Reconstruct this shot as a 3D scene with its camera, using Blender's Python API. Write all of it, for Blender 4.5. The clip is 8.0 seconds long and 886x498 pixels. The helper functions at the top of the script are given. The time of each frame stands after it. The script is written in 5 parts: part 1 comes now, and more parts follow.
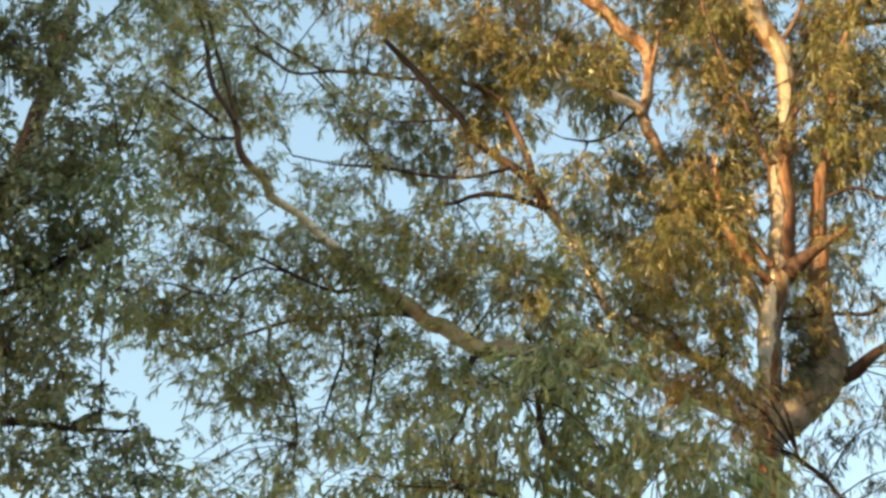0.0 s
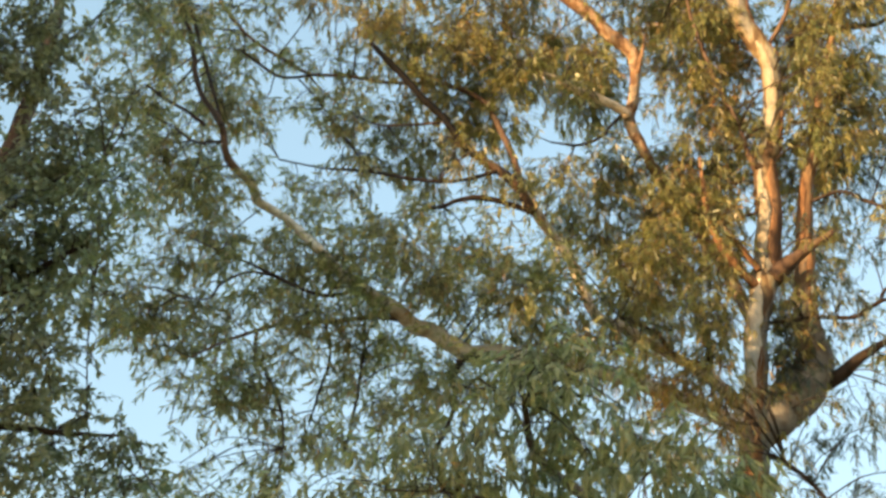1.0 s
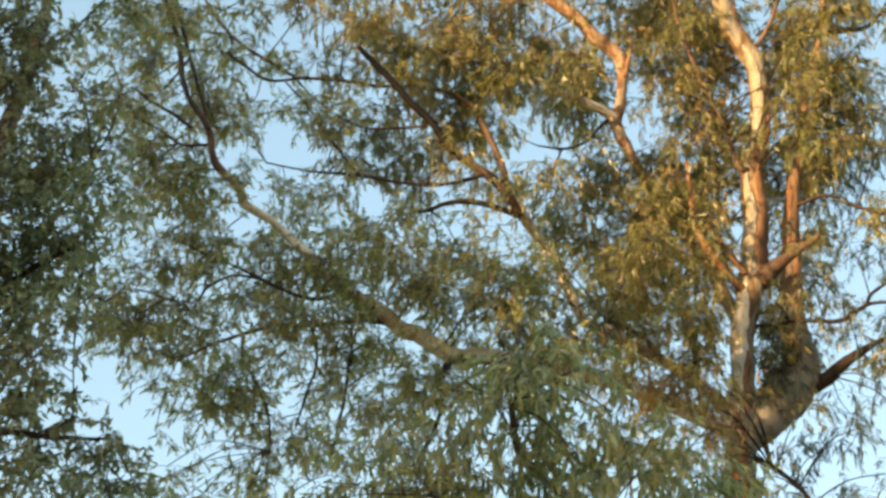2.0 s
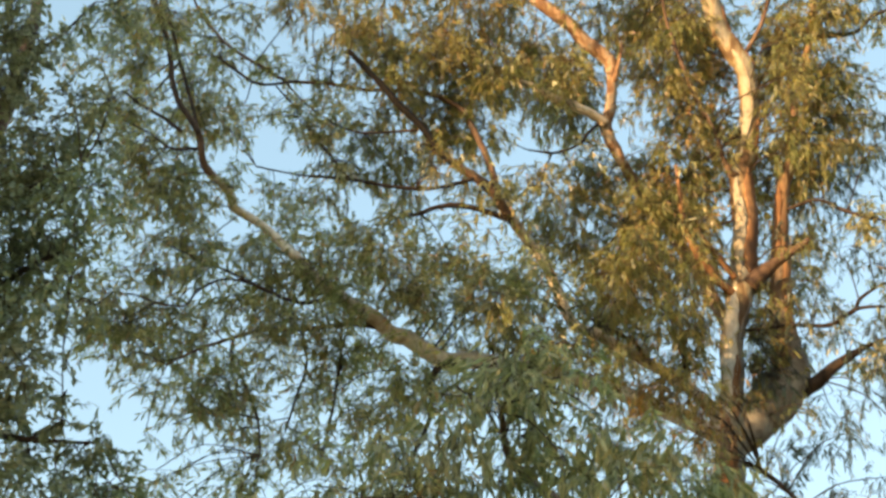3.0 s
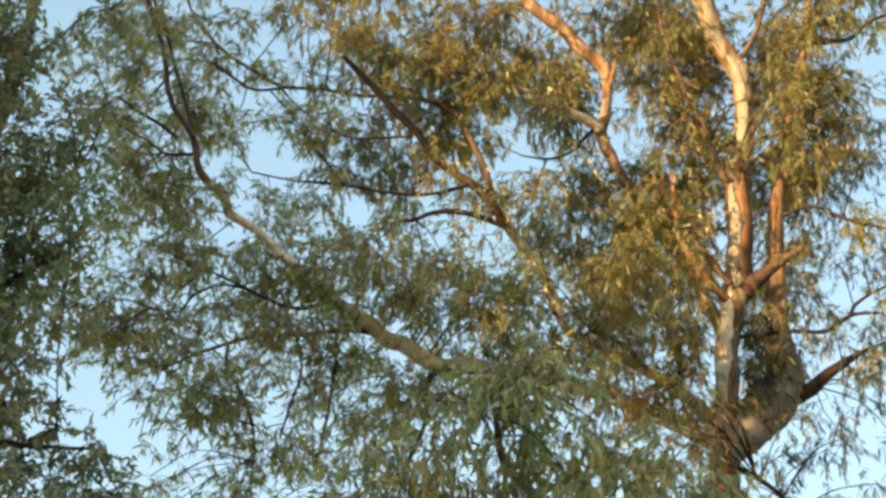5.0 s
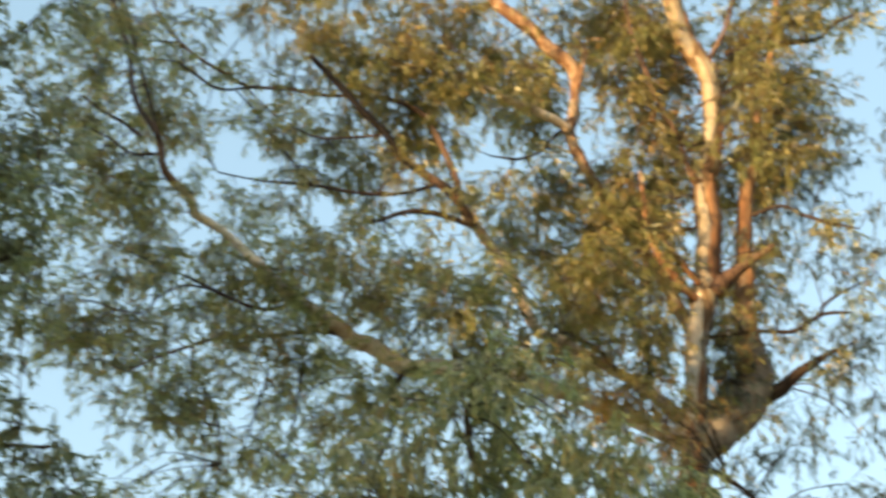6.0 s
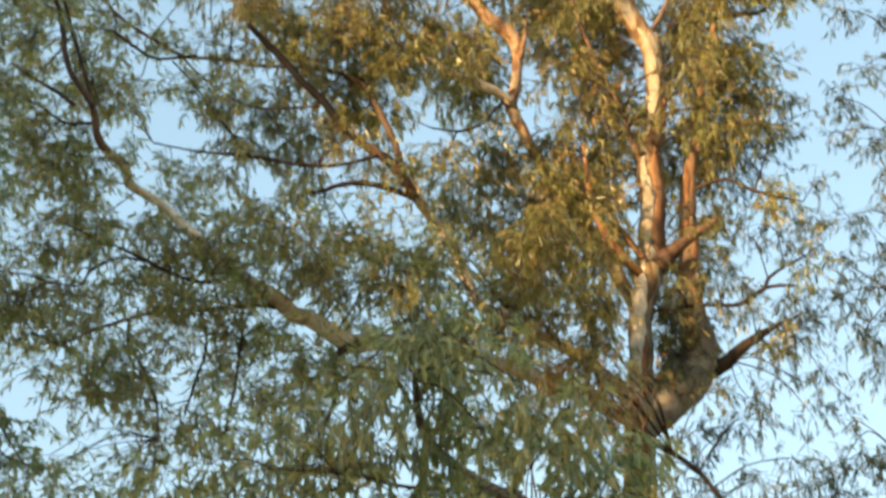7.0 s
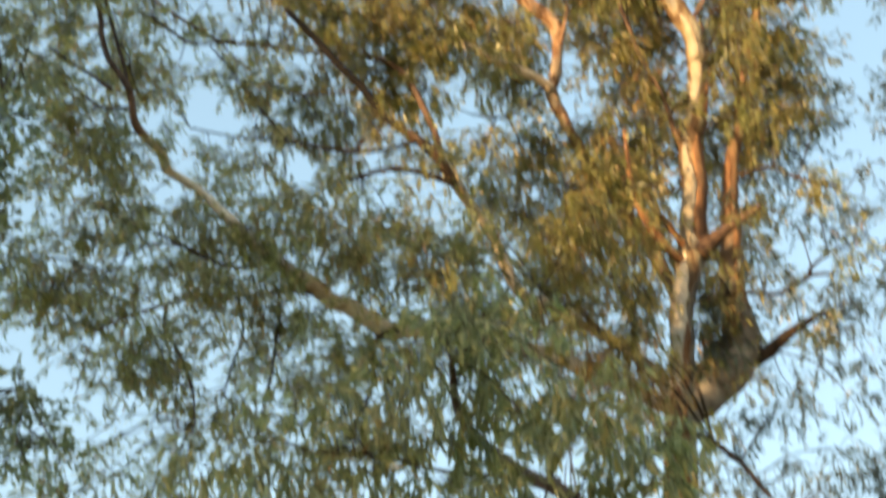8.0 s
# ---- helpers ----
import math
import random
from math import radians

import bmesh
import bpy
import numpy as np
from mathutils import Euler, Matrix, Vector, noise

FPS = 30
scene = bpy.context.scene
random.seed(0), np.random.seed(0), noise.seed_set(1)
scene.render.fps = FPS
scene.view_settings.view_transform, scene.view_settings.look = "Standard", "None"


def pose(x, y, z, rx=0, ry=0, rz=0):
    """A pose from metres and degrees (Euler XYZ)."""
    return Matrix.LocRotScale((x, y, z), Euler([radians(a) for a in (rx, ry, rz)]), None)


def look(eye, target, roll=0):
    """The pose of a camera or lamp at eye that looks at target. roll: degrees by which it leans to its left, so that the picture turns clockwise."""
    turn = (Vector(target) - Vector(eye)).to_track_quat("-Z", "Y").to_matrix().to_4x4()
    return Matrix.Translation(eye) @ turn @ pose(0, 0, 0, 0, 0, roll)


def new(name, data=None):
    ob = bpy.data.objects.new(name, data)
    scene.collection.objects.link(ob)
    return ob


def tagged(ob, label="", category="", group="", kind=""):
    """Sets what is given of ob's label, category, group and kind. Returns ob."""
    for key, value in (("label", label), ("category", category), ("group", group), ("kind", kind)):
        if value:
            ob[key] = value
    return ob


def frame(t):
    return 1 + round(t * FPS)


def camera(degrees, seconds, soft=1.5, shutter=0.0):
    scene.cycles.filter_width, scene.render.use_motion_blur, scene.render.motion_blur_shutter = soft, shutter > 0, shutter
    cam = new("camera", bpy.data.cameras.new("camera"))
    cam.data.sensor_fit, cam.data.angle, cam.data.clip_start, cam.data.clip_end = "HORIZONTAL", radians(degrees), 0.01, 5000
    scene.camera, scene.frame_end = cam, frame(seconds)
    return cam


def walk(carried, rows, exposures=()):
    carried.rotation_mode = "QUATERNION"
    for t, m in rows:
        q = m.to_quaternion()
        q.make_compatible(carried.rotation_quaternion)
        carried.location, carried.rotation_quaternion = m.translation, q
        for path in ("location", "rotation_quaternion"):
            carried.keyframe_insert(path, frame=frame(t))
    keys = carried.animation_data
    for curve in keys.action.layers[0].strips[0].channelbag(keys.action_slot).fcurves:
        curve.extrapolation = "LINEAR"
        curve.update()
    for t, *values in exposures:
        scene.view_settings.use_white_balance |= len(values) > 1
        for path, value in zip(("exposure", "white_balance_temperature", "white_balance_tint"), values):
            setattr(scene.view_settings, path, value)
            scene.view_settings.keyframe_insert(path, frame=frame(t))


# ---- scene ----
# ---- camera ----
cam = camera(28.0, 8.0, soft=2.95, shutter=1.6)
walk(cam, [
    (0.00, pose(0.000, 0.000, 1.600, 119.548, -0.513, 1.149)),
    (0.50, pose(0.000, 0.000, 1.600, 119.605, -0.416, 0.952)),
    (1.00, pose(0.000, 0.000, 1.600, 119.672, -0.272, 0.792)),
    (1.50, pose(0.000, 0.000, 1.600, 119.715, -0.222, 0.574)),
    (2.00, pose(0.000, 0.000, 1.600, 119.784, -0.107, 0.404)),
    (3.50, pose(0.000, 0.000, 1.600, 119.978, 0.014, 0.014)),
    (4.00, pose(0.000, 0.000, 1.600, 120.045, 0.032, 0.012)),
    (5.50, pose(0.000, 0.000, 1.600, 120.198, 0.089, -0.151)),
    (5.60, pose(-0.004, 0.037, 1.600, 120.280, 0.209, -0.194)),
    (5.70, pose(-0.008, 0.074, 1.600, 120.324, 0.329, -0.280)),
    (5.80, pose(-0.012, 0.111, 1.600, 120.349, 0.449, -0.454)),
    (5.90, pose(-0.016, 0.147, 1.600, 120.356, 0.569, -0.671)),
    (6.00, pose(-0.020, 0.185, 1.600, 120.353, 0.690, -0.953)),
    (6.10, pose(-0.032, 0.232, 1.600, 120.381, 0.845, -1.220)),
    (6.20, pose(-0.044, 0.279, 1.600, 120.400, 0.998, -1.531)),
    (6.30, pose(-0.056, 0.326, 1.600, 120.344, 1.153, -1.776)),
    (6.40, pose(-0.068, 0.373, 1.600, 120.287, 1.307, -2.000)),
    (6.50, pose(-0.080, 0.420, 1.600, 120.306, 1.462, -2.202)),
    (6.60, pose(-0.092, 0.461, 1.600, 120.334, 1.552, -2.368)),
    (6.70, pose(-0.104, 0.503, 1.600, 120.304, 1.643, -2.511)),
    (6.80, pose(-0.116, 0.544, 1.600, 120.218, 1.733, -2.654)),
    (6.90, pose(-0.128, 0.586, 1.600, 120.096, 1.824, -2.754)),
    (7.00, pose(-0.140, 0.627, 1.600, 120.029, 1.914, -2.832)),
    (7.10, pose(-0.142, 0.657, 1.600, 119.944, 1.909, -2.878)),
    (7.20, pose(-0.144, 0.687, 1.600, 119.878, 1.905, -2.903)),
    (7.30, pose(-0.146, 0.717, 1.600, 119.802, 1.901, -2.895)),
    (7.40, pose(-0.148, 0.747, 1.600, 119.726, 1.896, -2.844)),
    (7.50, pose(-0.150, 0.777, 1.600, 119.641, 1.891, -2.749)),
    (7.60, pose(-0.140, 0.791, 1.600, 119.485, 1.741, -2.630)),
    (7.70, pose(-0.130, 0.806, 1.600, 119.442, 1.590, -2.500)),
    (7.80, pose(-0.120, 0.821, 1.600, 119.455, 1.439, -2.174)),
    (7.90, pose(-0.110, 0.836, 1.600, 119.599, 1.288, -1.827)),
    (8.00, pose(-0.100, 0.851, 1.600, 119.932, 1.137, -1.740)),
], exposures=[(0.0, 2.08), (8.0, 2.08)])

# ---- light: low evening sun over the viewer's shoulder, clear sky ----
SUN_TO = Vector((-0.76, -0.63, 0.165)).normalized()
world = bpy.data.worlds.new("evening_sky")
scene.world = world
world.use_nodes = True
sky = world.node_tree.nodes.new("ShaderNodeTexSky")
sky.sky_type = "NISHITA"
sky.sun_disc = False
sky.sun_elevation = math.asin(SUN_TO.z)
sky.sun_rotation = math.atan2(SUN_TO.x, SUN_TO.y)
sky.air_density, sky.dust_density, sky.ozone_density = 1.0, 1.3, 0.15
back = world.node_tree.nodes["Background"]
haze = world.node_tree.nodes.new("ShaderNodeMixRGB")     # thin even haze under the clear sky
haze.inputs["Fac"].default_value = 0.52
haze.inputs["Color2"].default_value = (0.665, 1.065, 1.265, 1)
world.node_tree.links.new(sky.outputs["Color"], haze.inputs["Color1"])
world.node_tree.links.new(haze.outputs["Color"], back.inputs["Color"])
back.inputs["Strength"].default_value = 0.14
sun_data = bpy.data.lights.new("sun", "SUN")
sun_data.energy, sun_data.angle, sun_data.color = 3.4, radians(1.5), (1.0, 0.65, 0.30)
sun = new("sun", sun_data)
sun.matrix_world = look((0, 0, 0), -SUN_TO)


# ---- materials ----
def material(name):
    m = bpy.data.materials.new(name)
    m.use_nodes = True
    return m, m.node_tree.nodes, m.node_tree.links, m.node_tree.nodes["Principled BSDF"]


def ramp(nodes, links, source, stops):
    r = nodes.new("ShaderNodeValToRGB")
    links.new(source, r.inputs["Fac"])
    while len(r.color_ramp.elements) < len(stops):
        r.color_ramp.elements.new(0.5)
    for e, (at, colour) in zip(r.color_ramp.elements, stops):
        e.position, e.color = at, (*colour, 1)
    return r.outputs["Color"]


def bark(name, stops, streak=0.35, scale=5.0, relief=0.02, flakes=0.5, peel=0.0):
    """Gum bark: long patches down the stem, fine grain, flaking edges."""
    m, nodes, links, bsdf = material(name)
    co = nodes.new("ShaderNodeTexCoord")
    mp = nodes.new("ShaderNodeMapping")
    mp.inputs["Scale"].default_value = (1, 1, streak)
    links.new(co.outputs["Object"], mp.inputs["Vector"])
    big, fine = nodes.new("ShaderNodeTexNoise"), nodes.new("ShaderNodeTexNoise")
    big.inputs["Scale"].default_value, big.inputs["Detail"].default_value = scale, 6
    big.inputs["Distortion"].default_value = 0.8
    fine.inputs["Scale"].default_value, fine.inputs["Detail"].default_value = scale * 9, 5
    for n in (big, fine):
        links.new(mp.outputs["Vector"], n.inputs["Vector"])
    colour = ramp(nodes, links, big.outputs["Fac"], stops)
    grain = ramp(nodes, links, fine.outputs["Fac"], [(0.3, (0.62, 0.6, 0.58)), (0.7, (1.0, 1.0, 1.0))])
    mix = nodes.new("ShaderNodeMixRGB")
    mix.blend_type, mix.inputs["Fac"].default_value = "MULTIPLY", 0.8
    links.new(colour, mix.inputs["Color1"])
    links.new(grain, mix.inputs["Color2"])
    skin = mix.outputs["Color"]
    if peel:
        # loose brown strips and grey scars running down the stem
        mp2 = nodes.new("ShaderNodeMapping")
        mp2.inputs["Scale"].default_value = (1, 1, 0.10)
        links.new(co.outputs["Object"], mp2.inputs["Vector"])
        strip = nodes.new("ShaderNodeTexNoise")
        strip.inputs["Scale"].default_value, strip.inputs["Detail"].default_value = 11, 7
        strip.inputs["Roughness"].default_value, strip.inputs["Distortion"].default_value = 0.65, 1.2
        links.new(mp2.outputs["Vector"], strip.inputs["Vector"])
        where = ramp(nodes, links, strip.outputs["Fac"], [(0.42, (peel, peel, peel)), (0.47, (0, 0, 0)), (0.57, (0, 0, 0)), (0.64, (0.5 * peel, 0.5 * peel, 0.5 * peel))])
        torn = nodes.new("ShaderNodeMixRGB")
        torn.inputs["Color2"].default_value = (0.13, 0.075, 0.045, 1)
        links.new(where, torn.inputs["Fac"])
        links.new(skin, torn.inputs["Color1"])
        skin = torn.outputs["Color"]
    links.new(skin, bsdf.inputs["Base Color"])
    bsdf.inputs["Roughness"].default_value = 0.8
    bsdf.inputs["Specular IOR Level"].default_value = 0.25
    add = nodes.new("ShaderNodeMath")
    add.operation = "MULTIPLY_ADD"
    add.inputs[1].default_value = flakes
    links.new(big.outputs["Fac"], add.inputs[0])
    links.new(fine.outputs["Fac"], add.inputs[2])
    bump = nodes.new("ShaderNodeBump")
    bump.inputs["Strength"].default_value, bump.inputs["Distance"].default_value = 0.6, relief
    links.new(add.outputs[0], bump.inputs["Height"])
    links.new(bump.outputs["Normal"], bsdf.inputs["Normal"])
    return m


trunk_bark = bark("peeling_trunk_bark", [(0.38, (0.11, 0.065, 0.036)), (0.45, (0.21, 0.145, 0.075)), (0.52, (0.26, 0.216, 0.145)), (0.58, (0.29, 0.257, 0.19)), (0.66, (0.22, 0.205, 0.18))], 0.22, 4.5, 0.02, 0.5, 0.6)
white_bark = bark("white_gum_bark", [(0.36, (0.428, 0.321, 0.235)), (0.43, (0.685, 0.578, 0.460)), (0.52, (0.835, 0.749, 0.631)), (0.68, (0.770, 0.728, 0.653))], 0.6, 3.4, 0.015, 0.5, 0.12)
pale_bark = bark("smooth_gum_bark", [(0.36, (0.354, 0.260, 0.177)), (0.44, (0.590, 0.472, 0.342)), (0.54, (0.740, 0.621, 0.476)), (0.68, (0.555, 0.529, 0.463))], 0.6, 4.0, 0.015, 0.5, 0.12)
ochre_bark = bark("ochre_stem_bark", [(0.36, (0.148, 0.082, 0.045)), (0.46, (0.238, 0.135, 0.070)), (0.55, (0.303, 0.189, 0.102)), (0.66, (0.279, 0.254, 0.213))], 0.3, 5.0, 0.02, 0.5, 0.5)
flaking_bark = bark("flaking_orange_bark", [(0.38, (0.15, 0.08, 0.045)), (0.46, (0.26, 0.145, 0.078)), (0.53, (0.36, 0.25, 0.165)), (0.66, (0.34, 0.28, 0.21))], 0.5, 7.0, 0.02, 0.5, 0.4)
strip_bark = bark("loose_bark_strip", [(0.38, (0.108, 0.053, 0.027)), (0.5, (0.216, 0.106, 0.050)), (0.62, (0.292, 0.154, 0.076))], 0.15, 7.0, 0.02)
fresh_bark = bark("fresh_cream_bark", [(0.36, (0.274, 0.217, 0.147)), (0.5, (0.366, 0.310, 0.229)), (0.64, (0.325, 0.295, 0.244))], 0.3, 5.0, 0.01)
burl_bark = bark("grey_burl_bark", [(0.36, (0.19, 0.152, 0.122)), (0.5, (0.255, 0.214, 0.174)), (0.64, (0.315, 0.28, 0.235))], 0.7, 7.0, 0.03, 0.8)
brown_bark = bark("brown_limb_bark", [(0.35, (0.06, 0.035, 0.025)), (0.55, (0.13, 0.078, 0.05)), (0.7, (0.21, 0.14, 0.09))], 0.6, 6.0, 0.01)
dark_bark = bark("dark_branch_bark", [(0.35, (0.025, 0.018, 0.014)), (0.6, (0.055, 0.036, 0.026)), (0.75, (0.10, 0.065, 0.045))], 0.6, 8.0, 0.008)
# dark dead wood, taken down to near black to stand for shade on it
shaded_dead_wood = bark("dead_wood_with_shade", [(0.35, (0.004, 0.003, 0.003)), (0.6, (0.008, 0.005, 0.004)), (0.75, (0.015, 0.010, 0.008))], 0.6, 8.0, 0.008)
neighbour_bark = bark("rough_brown_bark", [(0.3, (0.09, 0.055, 0.04)), (0.55, (0.19, 0.12, 0.085)), (0.75, (0.27, 0.18, 0.13))], 0.25, 6.0, 0.04)


def leaf_skin(name, stops, through_light=0.3, gloss=0.42, warm_to=1.14):
    """Leaf blade: colour differs leaf by leaf, lets some light through."""
    m, nodes, links, bsdf = material(name)
    geo = nodes.new("ShaderNodeNewGeometry")
    info = nodes.new("ShaderNodeObjectInfo")
    both = nodes.new("ShaderNodeMath")
    both.operation = "ADD"
    links.new(geo.outputs["Random Per Island"], both.inputs[0])
    links.new(info.outputs["Random"], both.inputs[1])
    wrap = nodes.new("ShaderNodeMath")
    wrap.operation = "FRACT"
    links.new(both.outputs[0], wrap.inputs[0])
    colour = ramp(nodes, links, wrap.outputs[0], stops)
    co = nodes.new("ShaderNodeTexCoord")
    spots = nodes.new("ShaderNodeTexNoise")
    spots.inputs["Scale"].default_value, spots.inputs["Detail"].default_value = 60, 3
    links.new(co.outputs["Object"], spots.inputs["Vector"])
    mottle = ramp(nodes, links, spots.outputs["Fac"], [(0.3, (0.7, 0.72, 0.66)), (0.65, (1, 1, 1))])
    drift = nodes.new("ShaderNodeTexNoise")
    drift.inputs["Scale"].default_value, drift.inputs["Detail"].default_value = 1.3, 2
    links.new(co.outputs["Object"], drift.inputs["Vector"])
    hue = ramp(nodes, links, drift.outputs["Fac"], [(0.38, (0.84, 0.98, 0.92)), (0.62, (warm_to, 1.0, 2.0 - warm_to))])
    shift = nodes.new("ShaderNodeMixRGB")
    shift.blend_type, shift.inputs["Fac"].default_value = "MULTIPLY", 1.0
    links.new(colour, shift.inputs["Color1"])
    links.new(hue, shift.inputs["Color2"])
    colour = shift.outputs["Color"]
    mix = nodes.new("ShaderNodeMixRGB")
    mix.blend_type, mix.inputs["Fac"].default_value = "MULTIPLY", 0.7
    links.new(colour, mix.inputs["Color1"])
    links.new(mottle, mix.inputs["Color2"])
    links.new(mix.outputs["Color"], bsdf.inputs["Base Color"])
    bsdf.inputs["Roughness"].default_value = gloss
    bsdf.inputs["Specular IOR Level"].default_value = 0.75
    thin = nodes.new("ShaderNodeBsdfTranslucent")
    warm = nodes.new("ShaderNodeMixRGB")
    warm.blend_type, warm.inputs["Fac"].default_value = "MULTIPLY", 1.0
    warm.inputs["Color2"].default_value = (1.18, 1.12, 0.6, 1)
    links.new(mix.outputs["Color"], warm.inputs["Color1"])
    links.new(warm.outputs["Color"], thin.inputs["Color"])
    blend = nodes.new("ShaderNodeMixShader")
    blend.inputs["Fac"].default_value = through_light
    links.new(bsdf.outputs[0], blend.inputs[1])
    links.new(thin.outputs[0], blend.inputs[2])
    links.new(blend.outputs[0], nodes["Material Output"].inputs["Surface"])
    return m


gum_leaf = leaf_skin("gum_leaf", [(0.0, (0.173, 0.181, 0.079)), (0.35, (0.292, 0.291, 0.133)), (0.7, (0.444, 0.421, 0.209)), (0.88, (0.680, 0.600, 0.325)), (0.95, (0.522, 0.329, 0.166)), (1.0, (0.459, 0.237, 0.119))], 0.52, 0.38, 1.0)
# warmer second copy of the gum leaf, low sun put into its colour
sun_tinted_leaf = leaf_skin("sun_tinted_gum_leaf", [(0.0, (0.130, 0.134, 0.058)), (0.3, (0.214, 0.203, 0.085)), (0.58, (0.296, 0.272, 0.113)), (0.8, (0.366, 0.342, 0.142)), (0.91, (0.371, 0.250, 0.112)), (1.0, (0.245, 0.146, 0.066))], 0.55, 0.38, 1.06)
young_leaf = leaf_skin("young_gum_leaf", [(0.0, (0.187, 0.204, 0.102)), (0.4, (0.306, 0.318, 0.173)), (0.8, (0.459, 0.452, 0.270)), (0.97, (0.566, 0.462, 0.249))], 0.48, 0.32, 1.03)
rust_leaf = leaf_skin("rusty_gum_leaf", [(0.0, (0.186, 0.177, 0.081)), (0.35, (0.296, 0.261, 0.119)), (0.6, (0.374, 0.276, 0.129)), (0.8, (0.396, 0.233, 0.108)), (1.0, (0.243, 0.131, 0.065))], 0.5, 0.36, 1.08)
# darkened copy of the gum leaf, stands in for boughs lying in shade
shaded_leaf = leaf_skin("shaded_gum_leaf", [(0.0, (0.047, 0.064, 0.047)), (0.4, (0.071, 0.091, 0.068)), (0.75, (0.100, 0.122, 0.094)), (0.93, (0.135, 0.148, 0.112)), (1.0, (0.125, 0.095, 0.065))], 0.4, 0.4, 1.0)
broad_leaf = leaf_skin("broad_leaf", [(0.0, (0.197, 0.221, 0.138)), (0.5, (0.260, 0.281, 0.178)), (0.9, (0.337, 0.340, 0.224))], 0.42, 0.36, 1.0)


# ---- mesh builders ----
def mesh_object(name, verts, loops, sizes, mat, parent=None, smooth=False):
    """One mesh object from arrays of corners and face sizes."""
    me = bpy.data.meshes.new(name)
    verts, loops, sizes = np.asarray(verts, np.float32), np.asarray(loops, np.int32), np.asarray(sizes, np.int32)
    me.vertices.add(len(verts))
    me.vertices.foreach_set("co", verts.ravel())
    me.loops.add(len(loops))
    me.loops.foreach_set("vertex_index", loops)
    me.polygons.add(len(sizes))
    me.polygons.foreach_set("loop_start", np.concatenate(([0], np.cumsum(sizes)[:-1])).astype(np.int32))
    me.update(calc_edges=True)
    me.polygons.foreach_set("use_smooth", np.full(len(sizes), smooth))
    me.materials.append(mat)
    me.validate()
    ob = new(name, me)
    if parent:
        ob.parent = parent
        ob.matrix_parent_inverse = parent.matrix_basis.inverted()
    return ob


def smooth_path(pts, steps):
    """Catmull-Rom through points of any width."""
    p = np.array(pts, float)
    p = np.vstack((2 * p[0] - p[1], p, 2 * p[-1] - p[-2]))
    out = []
    for a, b, c, d in zip(p[:-3], p[1:-2], p[2:-1], p[3:]):
        for s in np.arange(steps) / steps:
            out.append(0.5 * (2 * b + (c - a) * s + (2 * a - 5 * b + 4 * c - d) * s * s + (3 * b - a - 3 * c + d) * s ** 3))
    return np.array(out + [p[-2]])


def tube(path, sides, lump=0.0, seed=0):
    """Corners and faces of a closed tube along rows of x, y, z, radius."""
    pos, rad = path[:, :3], np.maximum(path[:, 3], 0.002)
    way = np.gradient(pos, axis=0)
    way /= np.linalg.norm(way, axis=1)[:, None] + 1e-9
    ref = np.array((0.3, 1.0, 0.2))
    u = np.cross(way, ref)
    u /= np.linalg.norm(u, axis=1)[:, None]
    v = np.cross(way, u)
    ang = np.arange(sides) * 2 * np.pi / sides
    n = len(pos)
    r = np.repeat(rad[:, None], sides, 1)
    if lump:
        for i in range(n):
            for k in range(sides):
                q = Vector(pos[i] * 2.6) + Vector((np.cos(ang[k]), np.sin(ang[k]), seed))
                r[i, k] *= 1 + lump * noise.noise(q) + 0.5 * lump * noise.noise(q * 3.1)
    verts = pos[:, None] + r[..., None] * (np.cos(ang)[None, :, None] * u[:, None] + np.sin(ang)[None, :, None] * v[:, None])
    i, k = np.meshgrid(np.arange(n - 1), np.arange(sides), indexing="ij")
    k2 = (k + 1) % sides
    quads = np.stack((i * sides + k, i * sides + k2, (i + 1) * sides + k2, (i + 1) * sides + k), -1).reshape(-1)
    loops = np.concatenate((quads, np.arange(sides)[::-1], (n - 1) * sides + np.arange(sides)))
    sizes = np.concatenate((np.full((n - 1) * sides, 4), (sides, sides)))
    return verts.reshape(-1, 3), loops, sizes


SPINES = {}          # tree -> sampled points of its limbs
PATHS = {}           # limb object -> its whole path


def limb(tree, name, mat, pts, label=""):
    """One limb of a tree: a tapered, slightly lumpy tube through x, y, z, radius."""
    path = smooth_path(pts, 7)
    give = 0.16 * path[:, 3].mean() + 0.004
    for i in range(3, len(path) - 1):
        q = Vector(path[i, :3]) * 2.2
        path[i, :3] += give * np.array(noise.noise_vector(q) + 0.6 * noise.noise_vector(q * 3.3))
    thick = max(q[3] for q in pts)
    sides = 20 if thick > 0.2 else 14 if thick > 0.07 else 8
    ob = mesh_object(name, *tube(path, sides, 0.13 if thick > 0.07 else 0.1, len(SPINES.setdefault(tree.name, []))), mat, tree, True)
    PATHS[ob] = path
    if not name.startswith("dead"):
        SPINES[tree.name].append(path[len(path) // 4:])
    return tagged(ob, label)


